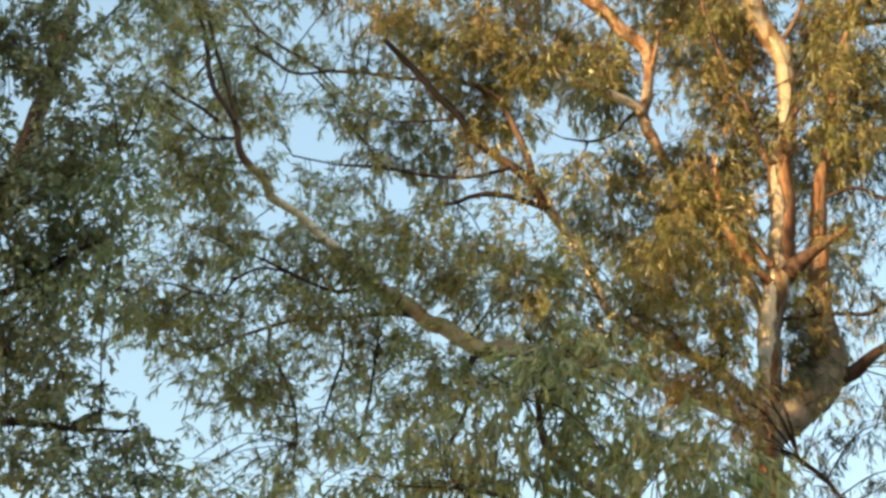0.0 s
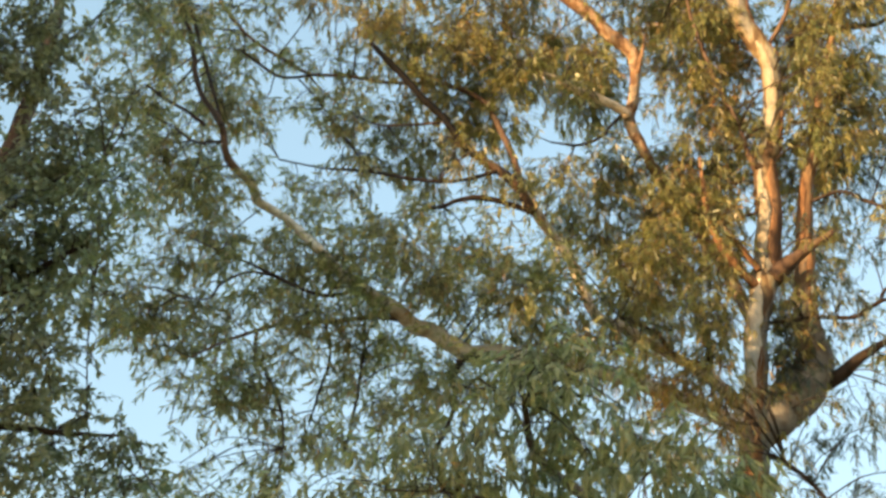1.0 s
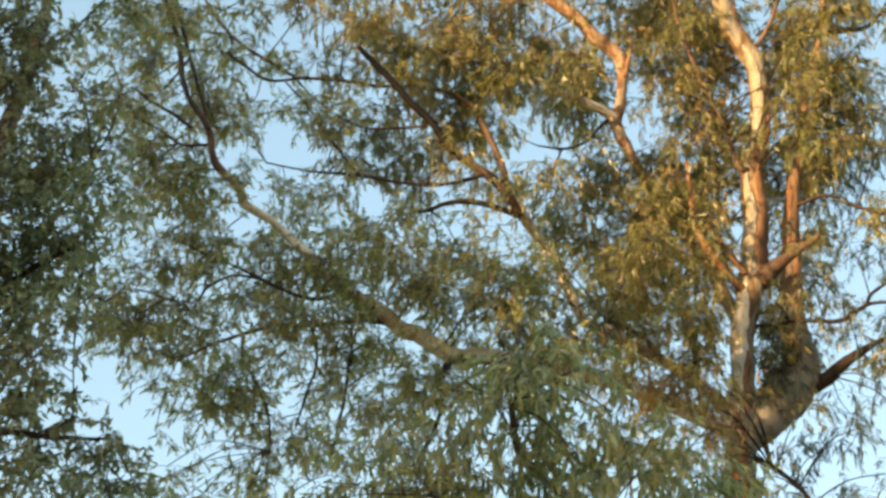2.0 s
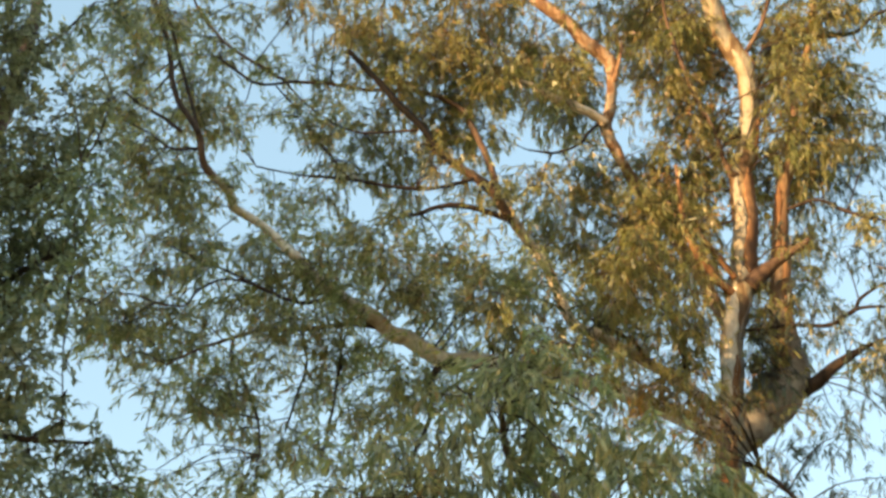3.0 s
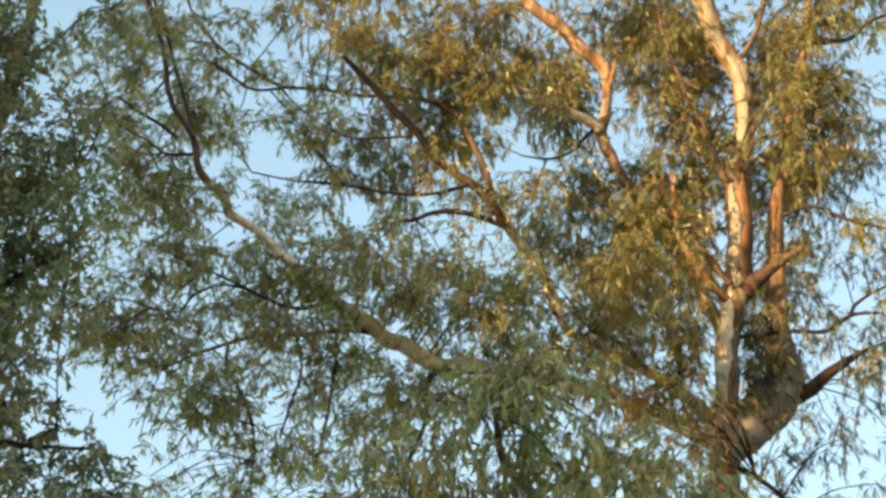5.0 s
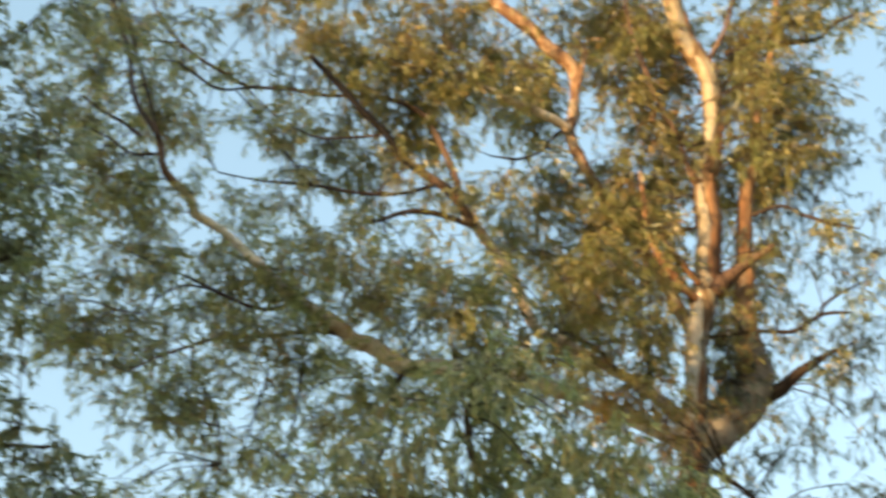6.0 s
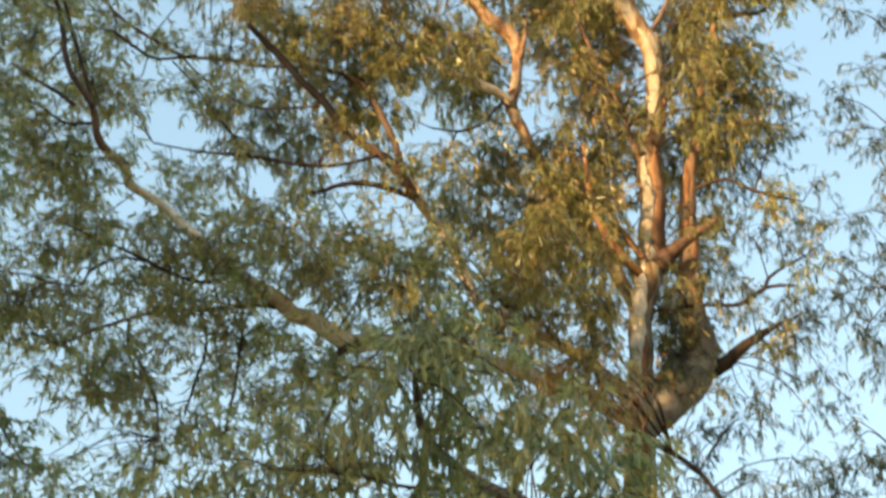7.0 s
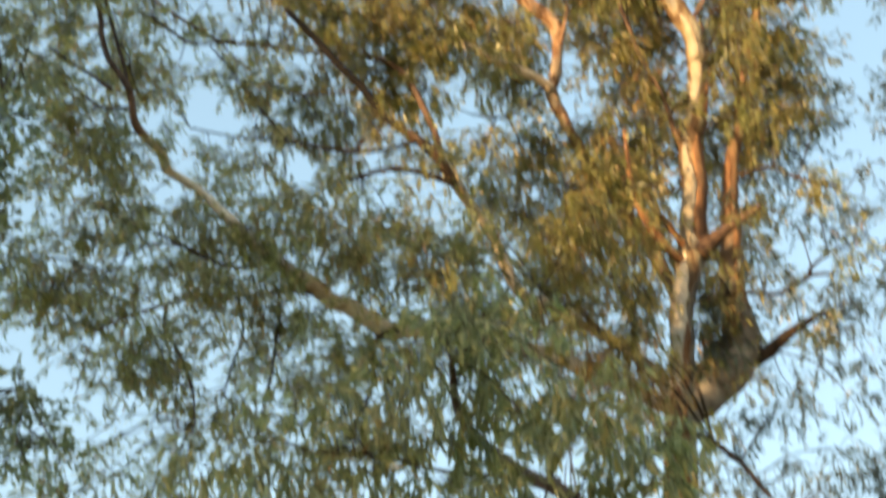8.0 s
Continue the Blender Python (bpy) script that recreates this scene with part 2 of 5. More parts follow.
def bark_strip(stem, z0, z1, turn0, turn1, seed, mat, label, lift=0.006, taper=6):
    """A loose strip or shed patch of bark on a stem, between two heights and two bearings (0 left, 90 towards the
    viewer), with a torn wavy edge.
    """
    path = PATHS[stem]
    order = np.argsort(path[:, 2])
    rng = np.random.default_rng(seed)
    rows, across = 36, 9
    wave = np.cumsum(rng.normal(size=(2, rows)), 1) * 2.2
    wave -= np.linspace(0, 1, rows) * wave[:, -1:]
    verts = []
    for i, z in enumerate(np.linspace(z0, z1, rows)):
        x, y, rad = (np.interp(z, path[order, 2], path[order, k]) for k in (0, 1, 3))
        end = min(1.0, taper * min(i, rows - 1 - i) / rows + 0.12)
        mid, half = 0.5 * (turn0 + turn1), 0.5 * (turn1 - turn0) * end
        a0, a1 = mid - half + wave[0, i], mid + half + wave[1, i]
        for layer in (0, 1):
            for k in range(across):
                a = radians(a0 + (a1 - a0) * k / (across - 1))
                out = rad * 1.07 + lift * (1 - layer) - 0.03 * layer + (0.004 if k in (0, across - 1) and not layer else 0)
                verts.append((x - out * math.cos(a), y - out * math.sin(a), z))
    loops, sizes = [], []

    def quad(*c):
        loops.extend(c)
        sizes.append(4)

    for i in range(rows - 1):
        a, c = i * 2 * across, (i + 1) * 2 * across
        for k in range(across - 1):
            quad(a + k, a + k + 1, c + k + 1, c + k)
            quad(a + across + k + 1, a + across + k, c + across + k, c + across + k + 1)
        quad(a, c, c + across, a + across)
        quad(a + across - 1, a + 2 * across - 1, c + 2 * across - 1, c + across - 1)
    return tagged(mesh_object("bark_strip", verts, loops, sizes, mat, stem, True), label)


class Bits:
    """Gathers many small tubes or blades into one mesh."""

    def __init__(self):
        self.verts, self.loops, self.sizes, self.count = [], [], [], 0

    def add(self, verts, loops, sizes):
        self.verts.append(verts)
        self.loops.append(loops + self.count)
        self.sizes.append(sizes)
        self.count += len(verts)

    def mesh(self, name, mat, parent, smooth=False):
        return mesh_object(name, np.concatenate(self.verts), np.concatenate(self.loops), np.concatenate(self.sizes), mat, parent, smooth)


def unit(a):
    return a / (np.linalg.norm(a, axis=-1, keepdims=True) + 1e-9)


def blades(pos, way, length, width, rng, curl=0.22):
    """Lance-shaped leaves, each six corners folded and curled along its length."""
    n = len(pos)
    side = unit(np.cross(way, unit(rng.normal(size=(n, 3)))))
    nor = np.cross(side, way)
    curl = rng.uniform(-curl, curl, n)
    fold = rng.uniform(0.05, 0.3, n)
    rows = []
    for s, w in ((0.0, 0.0), (0.28, -1.0), (0.28, 1.0), (0.62, 0.8), (0.62, -0.8), (1.0, 0.0)):
        rows.append(pos + way * (s * length)[:, None] + nor * ((curl * s * s + fold * abs(w) * width / length) * length)[:, None] + side * (0.5 * w * width)[:, None])
    verts = np.stack(rows, 1).reshape(-1, 3)
    base = np.arange(n)[:, None] * 6
    loops = (base + np.array((0, 1, 2, 1, 4, 3, 2, 4, 5, 3))).reshape(-1)
    return verts, loops, np.tile((3, 4, 3), n)


# kind of foliage: leaf material, leaf length, leaf width, droop, leaves on a spray, sprays to a square metre, spray length
narrow = (sun_tinted_leaf, 0.132, 0.0165, 0.8, 14, 106, 0.27)
fine = (gum_leaf, 0.115, 0.0185, 0.55, 13, 125, 0.27)
rusty = (rust_leaf, 0.110, 0.017, 0.75, 11, 120, 0.26)
hanging = (shaded_leaf, 0.112, 0.0145, 0.85, 12, 104, 0.26)
broad = (broad_leaf, 0.062, 0.023, 0.45, 13, 270, 0.17)
drooping = (young_leaf, 0.140, 0.026, 0.8, 11, 92, 0.25)
SEED = [10]


def bough(tree, name, clumps, density, kind):
    """A bough's foliage: clumps (x, y, z, half width, half height) of sprays, held by twigs that spring from the nearest limb."""
    mat, length, width, droop, per, rate, reach = kind
    SEED[0] += 1
    rng = np.random.default_rng(SEED[0])
    spine = np.concatenate(SPINES[tree.name])
    twigs, lp, lw = Bits(), [], []
    for x, y, z, rx, rz in clumps:
        c, ry = np.array((x, y, z)), 0.75 * max(rx, rz)
        far = np.linalg.norm(spine[:, :3] - c, axis=1) + 0.6 * np.maximum(0, spine[:, 2] - z)
        a = spine[np.argmin(far)]
        mid = 0.5 * (a[:3] + c) + np.array((0, 0, 0.12)) * np.linalg.norm(c - a[:3]) + rng.normal(size=3) * 0.06
        r0 = min(0.7 * a[3], 0.007 + 0.004 * np.linalg.norm(c - a[:3]))
        hold = smooth_path([(*a[:3], r0), (*mid, 0.75 * r0), (*c, 0.006)], 4)
        twigs.add(*tube(hold, 5))
        count = max(3, int(rate * density * (4 * rx * rz)))
        q = unit(rng.normal(size=(count, 3))) * rng.uniform(0, 1, (count, 1)) ** 0.6
        start = c + q * (rx, ry, rz)
        axis = unit(0.6 * q + rng.normal(size=(count, 3)) * 0.55 + (0, 0, 0.1 - 0.6 * droop))
        for s, w in zip(start, axis):
            end = s + w * reach * rng.uniform(0.6, 1.3) + np.array((0, 0, -0.1 * droop * reach))
            root = s - (s - c) * rng.uniform(0.3, 0.9)
            twigs.add(*tube(np.array([(*root, 0.004), (*s, 0.0035), (*(0.5 * (s + end) + rng.normal(size=3) * 0.015), 0.003), (*end, 0.002)]), 3))
            k = rng.integers(per - 4, per + 5)
            at = rng.uniform(0, 1, (k, 1)) ** 0.8
            lp.append(s + (end - s) * at + rng.normal(size=(k, 3)) * 0.012)
            lw.append(unit(0.5 * w + rng.normal(size=(k, 3)) * (0.62 - 0.36 * droop) + (0, 0, -droop)))
    pos, way = np.concatenate(lp), np.concatenate(lw)
    n = len(pos)
    size = length * rng.uniform(0.6, 1.3, n)
    return pos, way, size, width / length * size * rng.uniform(0.75, 1.25, n), rng, twigs


LEAF = []


def single_leaf():
    """One hanging leaf, a metre long before scaling: stalk, curved blade folded along its rib."""
    if not LEAF:
        bm = bmesh.new()
        rows = []
        for i in range(9):
            s = i / 8
            w = 0.005 if s < 0.1 else 0.105 * math.sin(math.pi * (s - 0.08) ** 0.7 / 0.945) + 0.004
            bend = 0.16 * s * s
            rows.append([bm.verts.new((s, k * w, bend + 0.25 * abs(k) * w)) for k in (-1, 0, 1)])
        for a, c in zip(rows, rows[1:]):
            for k in (0, 1):
                bm.faces.new((a[k], a[k + 1], c[k + 1], c[k]))
        me = bpy.data.meshes.new("leaf")
        bm.to_mesh(me)
        bm.free()
        me.materials.append(young_leaf)
        LEAF.append(me)
    return LEAF[0]


def grow(tree, name, clumps, density, kind):
    pos, way, size, wide, rng, twigs = bough(tree, name, clumps, density, kind)
    tagged(twigs.mesh("twig_mass", dark_bark, tree), "thin dark leafy twigs", kind="stuff")
    # the leaves that hang out furthest from the near bough are single leaves
    outer = np.argsort(pos[:, 1])[:140 if name == "near_foliage" else 0]
    keep = np.setdiff1d(np.arange(len(pos)), outer)
    green = Bits()
    green.add(*blades(pos[keep], way[keep], size[keep], wide[keep], rng))
    mass = tagged(green.mesh(name, kind[0], tree), "", kind="stuff")
    for p, w, s, turn in zip(pos[outer], way[outer], size[outer], rng.uniform(0, 360, len(outer))):
        leaf = new("leaf", single_leaf())
        leaf.parent = mass
        leaf.matrix_basis = Matrix.Translation(p) @ Vector(w).to_track_quat("X", "Z").to_matrix().to_4x4() @ pose(0, 0, 0, turn) @ Matrix.Scale(s, 4)
    return mass


def tufts(tree, count, radius, kind):
    """Small leafy shoots straight off the thinner branches."""
    rng = np.random.default_rng(count)
    thin = np.concatenate([s[s[:, 3] < 0.075] for s in SPINES[tree.name]])
    clumps = []
    for s in thin[rng.integers(0, len(thin), count)]:
        r = radius * rng.uniform(0.6, 1.4)
        clumps.append((*(s[:3] + rng.normal(size=3) * (0.12, 0.12, 0.10)), r, r))
    for k in range(0, count, 50):
        grow(tree, "foliage", clumps[k:k + 50], 0.9, kind)


# ---- ground ----
def grass_ground():
    m, nodes, links, bsdf = material("dry_grass")
    co = nodes.new("ShaderNodeTexCoord")
    big, fine = nodes.new("ShaderNodeTexNoise"), nodes.new("ShaderNodeTexNoise")
    big.inputs["Scale"].default_value, fine.inputs["Scale"].default_value = 0.3, 9.0
    fine.inputs["Detail"].default_value = 8
    for n in (big, fine):
        links.new(co.outputs["Object"], n.inputs["Vector"])
    a = ramp(nodes, links, big.outputs["Fac"], [(0.35, (0.16, 0.15, 0.06)), (0.65, (0.34, 0.27, 0.14))])
    b = ramp(nodes, links, fine.outputs["Fac"], [(0.3, (0.55, 0.55, 0.5)), (0.7, (1, 1, 1))])
    mix = nodes.new("ShaderNodeMixRGB")
    mix.blend_type, mix.inputs["Fac"].default_value = "MULTIPLY", 0.9
    links.new(a, mix.inputs["Color1"])
    links.new(b, mix.inputs["Color2"])
    links.new(mix.outputs["Color"], bsdf.inputs["Base Color"])
    bsdf.inputs["Roughness"].default_value = 0.95
    bump = nodes.new("ShaderNodeBump")
    bump.inputs["Distance"].default_value = 0.05
    links.new(fine.outputs["Fac"], bump.inputs["Height"])
    links.new(bump.outputs["Normal"], bsdf.inputs["Normal"])
    bm = bmesh.new()
    bmesh.ops.create_grid(bm, x_segments=60, y_segments=60, size=1.0)
    for v in bm.verts:
        far = max(abs(v.co.x), abs(v.co.y))
        v.co *= 30 + 2400 * far ** 4
        v.co.z = 0.06 * noise.noise(v.co * 0.15) - 0.05
    me = bpy.data.meshes.new("ground")
    bm.to_mesh(me)
    bm.free()
    me.materials.append(m)
    return tagged(new("ground", me), "dry green grass under the trees", "ground", kind="structure")


grass_ground()

# ---- the trees ----
gum = tagged(new("eucalyptus_tree"), "tall gum tree with pale peeling trunk, half in evening sun", "tree", "trees")
gum.matrix_basis = pose(2.82, 20.0, 0)
neighbour = tagged(new("leafy_tree"), "dark leafy tree in shade beside the gum", "tree", "trees")
neighbour.matrix_basis = pose(-4.02, 10.5, 0)
slender = tagged(new("slender_tree"), "slender gum tree with hanging leaf tufts", "tree", "trees")
slender.matrix_basis = pose(7.21, 20.0, 0)

limb(gum, "trunk", trunk_bark, [
    (2.82, 20.00, -0.25, 0.416), (3.03, 20.00, 5.63, 0.345), (3.37, 20.00, 9.14, 0.219), (3.47, 20.00, 10.31, 0.189),
    (3.50, 20.00, 10.68, 0.170), (3.55, 20.00, 11.07, 0.145), (3.64, 20.00, 11.85, 0.144), (3.72, 20.00, 12.26, 0.166),
    (3.81, 20.00, 12.63, 0.174), (3.88, 20.00, 13.09, 0.162), (3.91, 20.00, 13.52, 0.153), (3.93, 20.00, 13.95, 0.154),
    (3.92, 20.00, 14.20, 0.148), (3.91, 20.00, 14.34, 0.152), (4.02, 20.00, 14.48, 0.160), (4.07, 20.00, 14.71, 0.139),
    (4.13, 20.00, 15.31, 0.133), (4.14, 20.00, 15.77, 0.138), (4.09, 20.00, 16.04, 0.142), (3.98, 20.00, 16.27, 0.143),
    (3.80, 20.00, 16.68, 0.140), (3.75, 20.00, 17.22, 0.142), (3.39, 20.00, 19.53, 0.125), (3.24, 20.00, 21.60, 0.055)], "pale peeling trunk lit orange by low sun")
limb(gum, "burl", burl_bark, [
    (3.51, 20.10, 10.31, 0.152), (3.69, 20.10, 10.53, 0.216), (3.93, 20.15, 10.81, 0.274), (4.16, 20.15, 11.08, 0.310),
    (4.33, 20.20, 11.41, 0.264), (4.32, 20.20, 11.76, 0.187), (4.31, 20.20, 12.05, 0.159)], "swollen grey base of the second stem")
limb(gum, "stem", ochre_bark, [
    (4.29, 20.16, 11.22, 0.142), (4.31, 20.18, 11.55, 0.193), (4.32, 20.20, 11.96, 0.166), (4.33, 20.22, 12.46, 0.146),
    (4.37, 20.24, 12.89, 0.133), (4.42, 20.26, 13.32, 0.119), (4.47, 20.28, 13.90, 0.106), (4.57, 20.30, 14.36, 0.095),
    (4.69, 20.32, 14.69, 0.084), (4.75, 20.38, 15.17, 0.075), (4.96, 20.41, 16.04, 0.062), (5.21, 20.44, 16.95, 0.052),
    (5.43, 20.47, 18.21, 0.042), (5.73, 20.50, 19.75, 0.029)], "second upright stem with orange bark")
limb(gum, "limb", dark_bark, [
    (4.36, 20.20, 11.11, 0.113), (4.62, 20.10, 11.22, 0.095), (4.86, 20.00, 11.40, 0.074), (5.08, 19.90, 11.52, 0.053),
    (5.25, 19.80, 11.58, 0.032), (5.53, 19.60, 11.65, 0.017)])
limb(gum, "limb", white_bark, [
    (3.49, 20.00, 10.38, 0.124), (2.81, 19.86, 10.68, 0.107), (2.08, 19.71, 10.93, 0.100), (1.48, 19.57, 11.08, 0.097),
    (0.87, 19.42, 11.13, 0.100), (0.35, 19.27, 11.14, 0.106), (0.01, 19.13, 11.04, 0.108), (-0.18, 18.98, 11.08, 0.104),
    (-0.43, 18.84, 11.19, 0.101), (-0.63, 18.70, 11.20, 0.100), (-0.86, 18.55, 11.35, 0.100), (-1.19, 18.40, 11.49, 0.083),
    (-1.59, 18.26, 11.79, 0.066), (-1.96, 18.12, 12.13, 0.057), (-2.23, 17.97, 12.33, 0.050), (-2.47, 17.82, 12.42, 0.056),
    (-2.51, 17.68, 12.51, 0.053), (-2.63, 17.54, 12.60, 0.049), (-2.73, 17.39, 12.62, 0.046)], "crooked pale limb with flaking bark")
limb(gum, "branch", brown_bark, [
    (-2.67, 17.42, 12.58, 0.046), (-2.77, 17.35, 12.67, 0.049), (-2.81, 17.25, 12.78, 0.042), (-2.83, 17.18, 12.92, 0.039),
    (-2.88, 17.10, 13.07, 0.033), (-3.00, 17.08, 13.25, 0.030)])
limb(gum, "branch", dark_bark, [
    (-2.85, 17.10, 12.98, 0.033), (-2.98, 17.08, 13.21, 0.033), (-3.11, 17.06, 13.41, 0.033), (-3.19, 17.04, 13.68, 0.033),
    (-3.24, 17.02, 13.99, 0.033), (-3.34, 17.00, 14.39, 0.030), (-3.51, 16.98, 14.87, 0.031), (-3.67, 16.96, 15.36, 0.024),
    (-3.90, 16.90, 16.20, 0.017)])
limb(gum, "branch", dark_bark, [
    (-2.84, 17.30, 12.84, 0.028), (-2.92, 17.28, 13.27, 0.022), (-3.03, 17.27, 13.66, 0.022), (-3.19, 17.25, 14.18, 0.023),
    (-3.31, 17.23, 14.63, 0.023), (-3.47, 17.22, 15.04, 0.017), (-3.58, 17.20, 15.64, 0.012)])
limb(gum, "branch", dark_bark, [
    (-3.06, 17.20, 13.07, 0.022), (-3.28, 17.13, 13.23, 0.022), (-3.51, 17.07, 13.34, 0.017), (-3.77, 17.00, 13.51, 0.011)])
limb(gum, "branch", dark_bark, [
    (-2.88, 17.30, 12.90, 0.022), (-3.16, 17.23, 12.86, 0.016), (-3.42, 17.17, 13.03, 0.011), (-3.62, 17.10, 13.10, 0.011)])
limb(gum, "branch", dark_bark, [
    (-1.25, 18.35, 11.56, 0.033), (-1.47, 18.20, 11.38, 0.028), (-1.69, 18.05, 11.28, 0.027), (-1.97, 17.90, 11.31, 0.022),
    (-2.25, 17.75, 11.39, 0.022), (-2.49, 17.60, 11.44, 0.016), (-2.80, 17.45, 11.52, 0.011), (-3.08, 17.30, 11.60, 0.011)])
limb(gum, "branch", dark_bark, [
    (-2.21, 17.70, 11.34, 0.016), (-2.52, 17.62, 11.34, 0.016), (-2.79, 17.55, 11.15, 0.016), (-2.92, 17.48, 10.93, 0.011),
    (-3.23, 17.40, 10.93, 0.011)])
limb(gum, "branch", dark_bark, [
    (0.11, 19.05, 11.01, 0.051), (-0.09, 18.96, 10.87, 0.051), (-0.19, 18.87, 10.62, 0.039), (-0.16, 18.77, 10.29, 0.028),
    (-0.25, 18.68, 9.89, 0.027), (-0.38, 18.59, 9.57, 0.021), (-0.53, 18.50, 9.23, 0.011)])
limb(gum, "branch", brown_bark, [
    (-0.63, 18.70, 11.26, 0.039), (-1.09, 18.52, 11.23, 0.033), (-1.60, 18.33, 11.08, 0.033), (-2.04, 18.15, 10.98, 0.027),
    (-2.46, 17.97, 10.76, 0.022), (-2.77, 17.78, 10.53, 0.016), (-3.07, 17.60, 10.26, 0.010)])
limb(gum, "branch", dark_bark, [
    (-2.42, 18.10, 10.86, 0.022), (-2.41, 17.98, 10.51, 0.021), (-2.21, 17.85, 10.10, 0.016), (-2.05, 17.73, 9.67, 0.016),
    (-1.99, 17.60, 9.18, 0.010)])
limb(gum, "branch", dark_bark, [
    (-1.22, 18.50, 11.20, 0.022), (-1.21, 18.35, 10.70, 0.022), (-1.24, 18.20, 10.20, 0.021), (-1.31, 18.05, 9.65, 0.016),
    (-1.37, 17.90, 9.18, 0.010)])
limb(gum, "branch", dark_bark, [
    (-1.67, 18.40, 11.09, 0.022), (-1.59, 18.27, 10.59, 0.016), (-1.68, 18.13, 10.10, 0.016), (-1.77, 18.00, 9.62, 0.010)])
limb(gum, "limb", pale_bark, [
    (3.55, 20.20, 10.51, 0.105), (3.15, 19.98, 10.97, 0.084), (2.49, 19.76, 11.36, 0.070), (1.93, 19.60, 11.60, 0.070),
    (1.59, 19.47, 11.72, 0.070), (1.44, 19.36, 11.98, 0.073), (1.27, 19.27, 12.41, 0.067), (0.99, 19.12, 12.77, 0.067),
    (0.81, 18.81, 12.85, 0.070), (0.70, 18.50, 12.89, 0.062)], "long pale limb with peeling bark")
limb(gum, "limb", brown_bark, [
    (0.79, 18.50, 12.65, 0.063), (0.59, 18.43, 13.00, 0.064), (0.37, 18.35, 13.16, 0.058), (0.11, 18.27, 13.31, 0.052),
    (-0.13, 18.20, 13.47, 0.046)])
limb(gum, "dead_branch", shaded_dead_wood, [
    (0.11, 18.25, 13.28, 0.041), (-0.11, 18.16, 13.48, 0.048), (-0.31, 18.07, 13.75, 0.048), (-0.58, 17.98, 14.01, 0.045),
    (-0.93, 17.89, 14.41, 0.042), (-1.20, 17.80, 14.67, 0.031)], "dark bare dead branch end, blackened further for shade")
limb(gum, "branch", dark_bark, [
    (0.79, 18.50, 12.64, 0.040), (0.45, 18.46, 12.76, 0.035), (0.11, 18.42, 12.81, 0.035), (-0.15, 18.38, 12.74, 0.029),
    (-0.31, 18.34, 12.64, 0.029), (-0.47, 18.30, 12.60, 0.017)])
limb(gum, "branch", brown_bark, [
    (0.67, 18.60, 12.97, 0.047), (0.58, 18.72, 13.51, 0.047), (0.46, 18.83, 13.95, 0.042), (0.28, 18.95, 14.44, 0.037),
    (0.12, 19.06, 14.73, 0.031), (-0.21, 19.05, 14.89, 0.031), (-0.62, 18.98, 14.89, 0.025), (-1.05, 18.92, 14.87, 0.025),
    (-1.56, 18.85, 14.92, 0.025), (-2.03, 18.77, 14.90, 0.024), (-2.40, 18.68, 15.08, 0.024), (-2.80, 18.58, 15.32, 0.018),
    (-3.17, 18.49, 15.76, 0.019), (-3.35, 18.40, 16.15, 0.012)])
limb(gum, "branch", dark_bark, [
    (-1.81, 18.05, 14.39, 0.018), (-2.30, 18.03, 14.33, 0.018), (-2.59, 18.02, 14.52, 0.018), (-2.85, 18.00, 14.73, 0.012)])
limb(gum, "branch", dark_bark, [
    (0.35, 18.25, 13.08, 0.029), (-0.16, 18.21, 12.92, 0.023), (-0.64, 18.17, 12.92, 0.023), (-1.12, 18.12, 12.99, 0.023),
    (-1.52, 18.08, 13.01, 0.017), (-1.83, 18.04, 13.02, 0.011), (-2.27, 18.00, 13.10, 0.011)])
limb(gum, "branch", dark_bark, [
    (-0.34, 18.00, 13.62, 0.017), (-0.99, 18.10, 13.65, 0.017), (-1.35, 18.20, 13.84, 0.012), (-1.72, 18.30, 14.21, 0.012),
    (-2.03, 18.40, 14.62, 0.012)])
limb(gum, "branch", dark_bark, [
    (-1.15, 18.12, 13.00, 0.017), (-1.33, 18.20, 13.28, 0.017), (-1.59, 18.30, 13.72, 0.014), (-1.85, 18.40, 14.19, 0.012),
    (-2.15, 18.50, 14.63, 0.011)])
limb(gum, "branch", dark_bark, [
    (-1.40, 18.22, 13.42, 0.014), (-1.63, 18.20, 13.70, 0.012), (-1.83, 18.20, 13.97, 0.010)])
limb(gum, "limb", flaking_bark, [
    (3.75, 20.40, 11.96, 0.098), (3.45, 20.85, 13.12, 0.089), (3.04, 21.30, 14.27, 0.086), (2.59, 20.55, 14.45, 0.078),
    (2.34, 19.80, 14.28, 0.067), (2.26, 19.77, 14.47, 0.082), (2.18, 19.73, 14.67, 0.083), (2.13, 19.70, 14.86, 0.083),
    (2.20, 19.67, 15.10, 0.076), (2.24, 19.63, 15.42, 0.072), (2.24, 19.60, 15.70, 0.092), (2.13, 19.57, 15.90, 0.096),
    (1.91, 19.53, 16.08, 0.096), (1.72, 19.50, 16.31, 0.096), (1.53, 19.47, 16.49, 0.093), (1.33, 19.43, 16.65, 0.085),
    (1.14, 19.40, 16.92, 0.078), (0.90, 19.30, 17.60, 0.040)], "orange sunlit forking limb")
limb(gum, "branch", pale_bark, [
    (2.13, 19.60, 14.78, 0.060), (1.94, 19.55, 14.91, 0.060), (1.64, 19.50, 15.04, 0.064), (1.38, 19.40, 15.11, 0.056),
    (1.17, 19.30, 15.19, 0.041), (0.98, 19.20, 15.21, 0.026)])
limb(gum, "branch", flaking_bark, [
    (2.27, 19.55, 15.44, 0.032), (2.35, 19.52, 15.79, 0.026), (2.39, 19.50, 16.06, 0.013)])
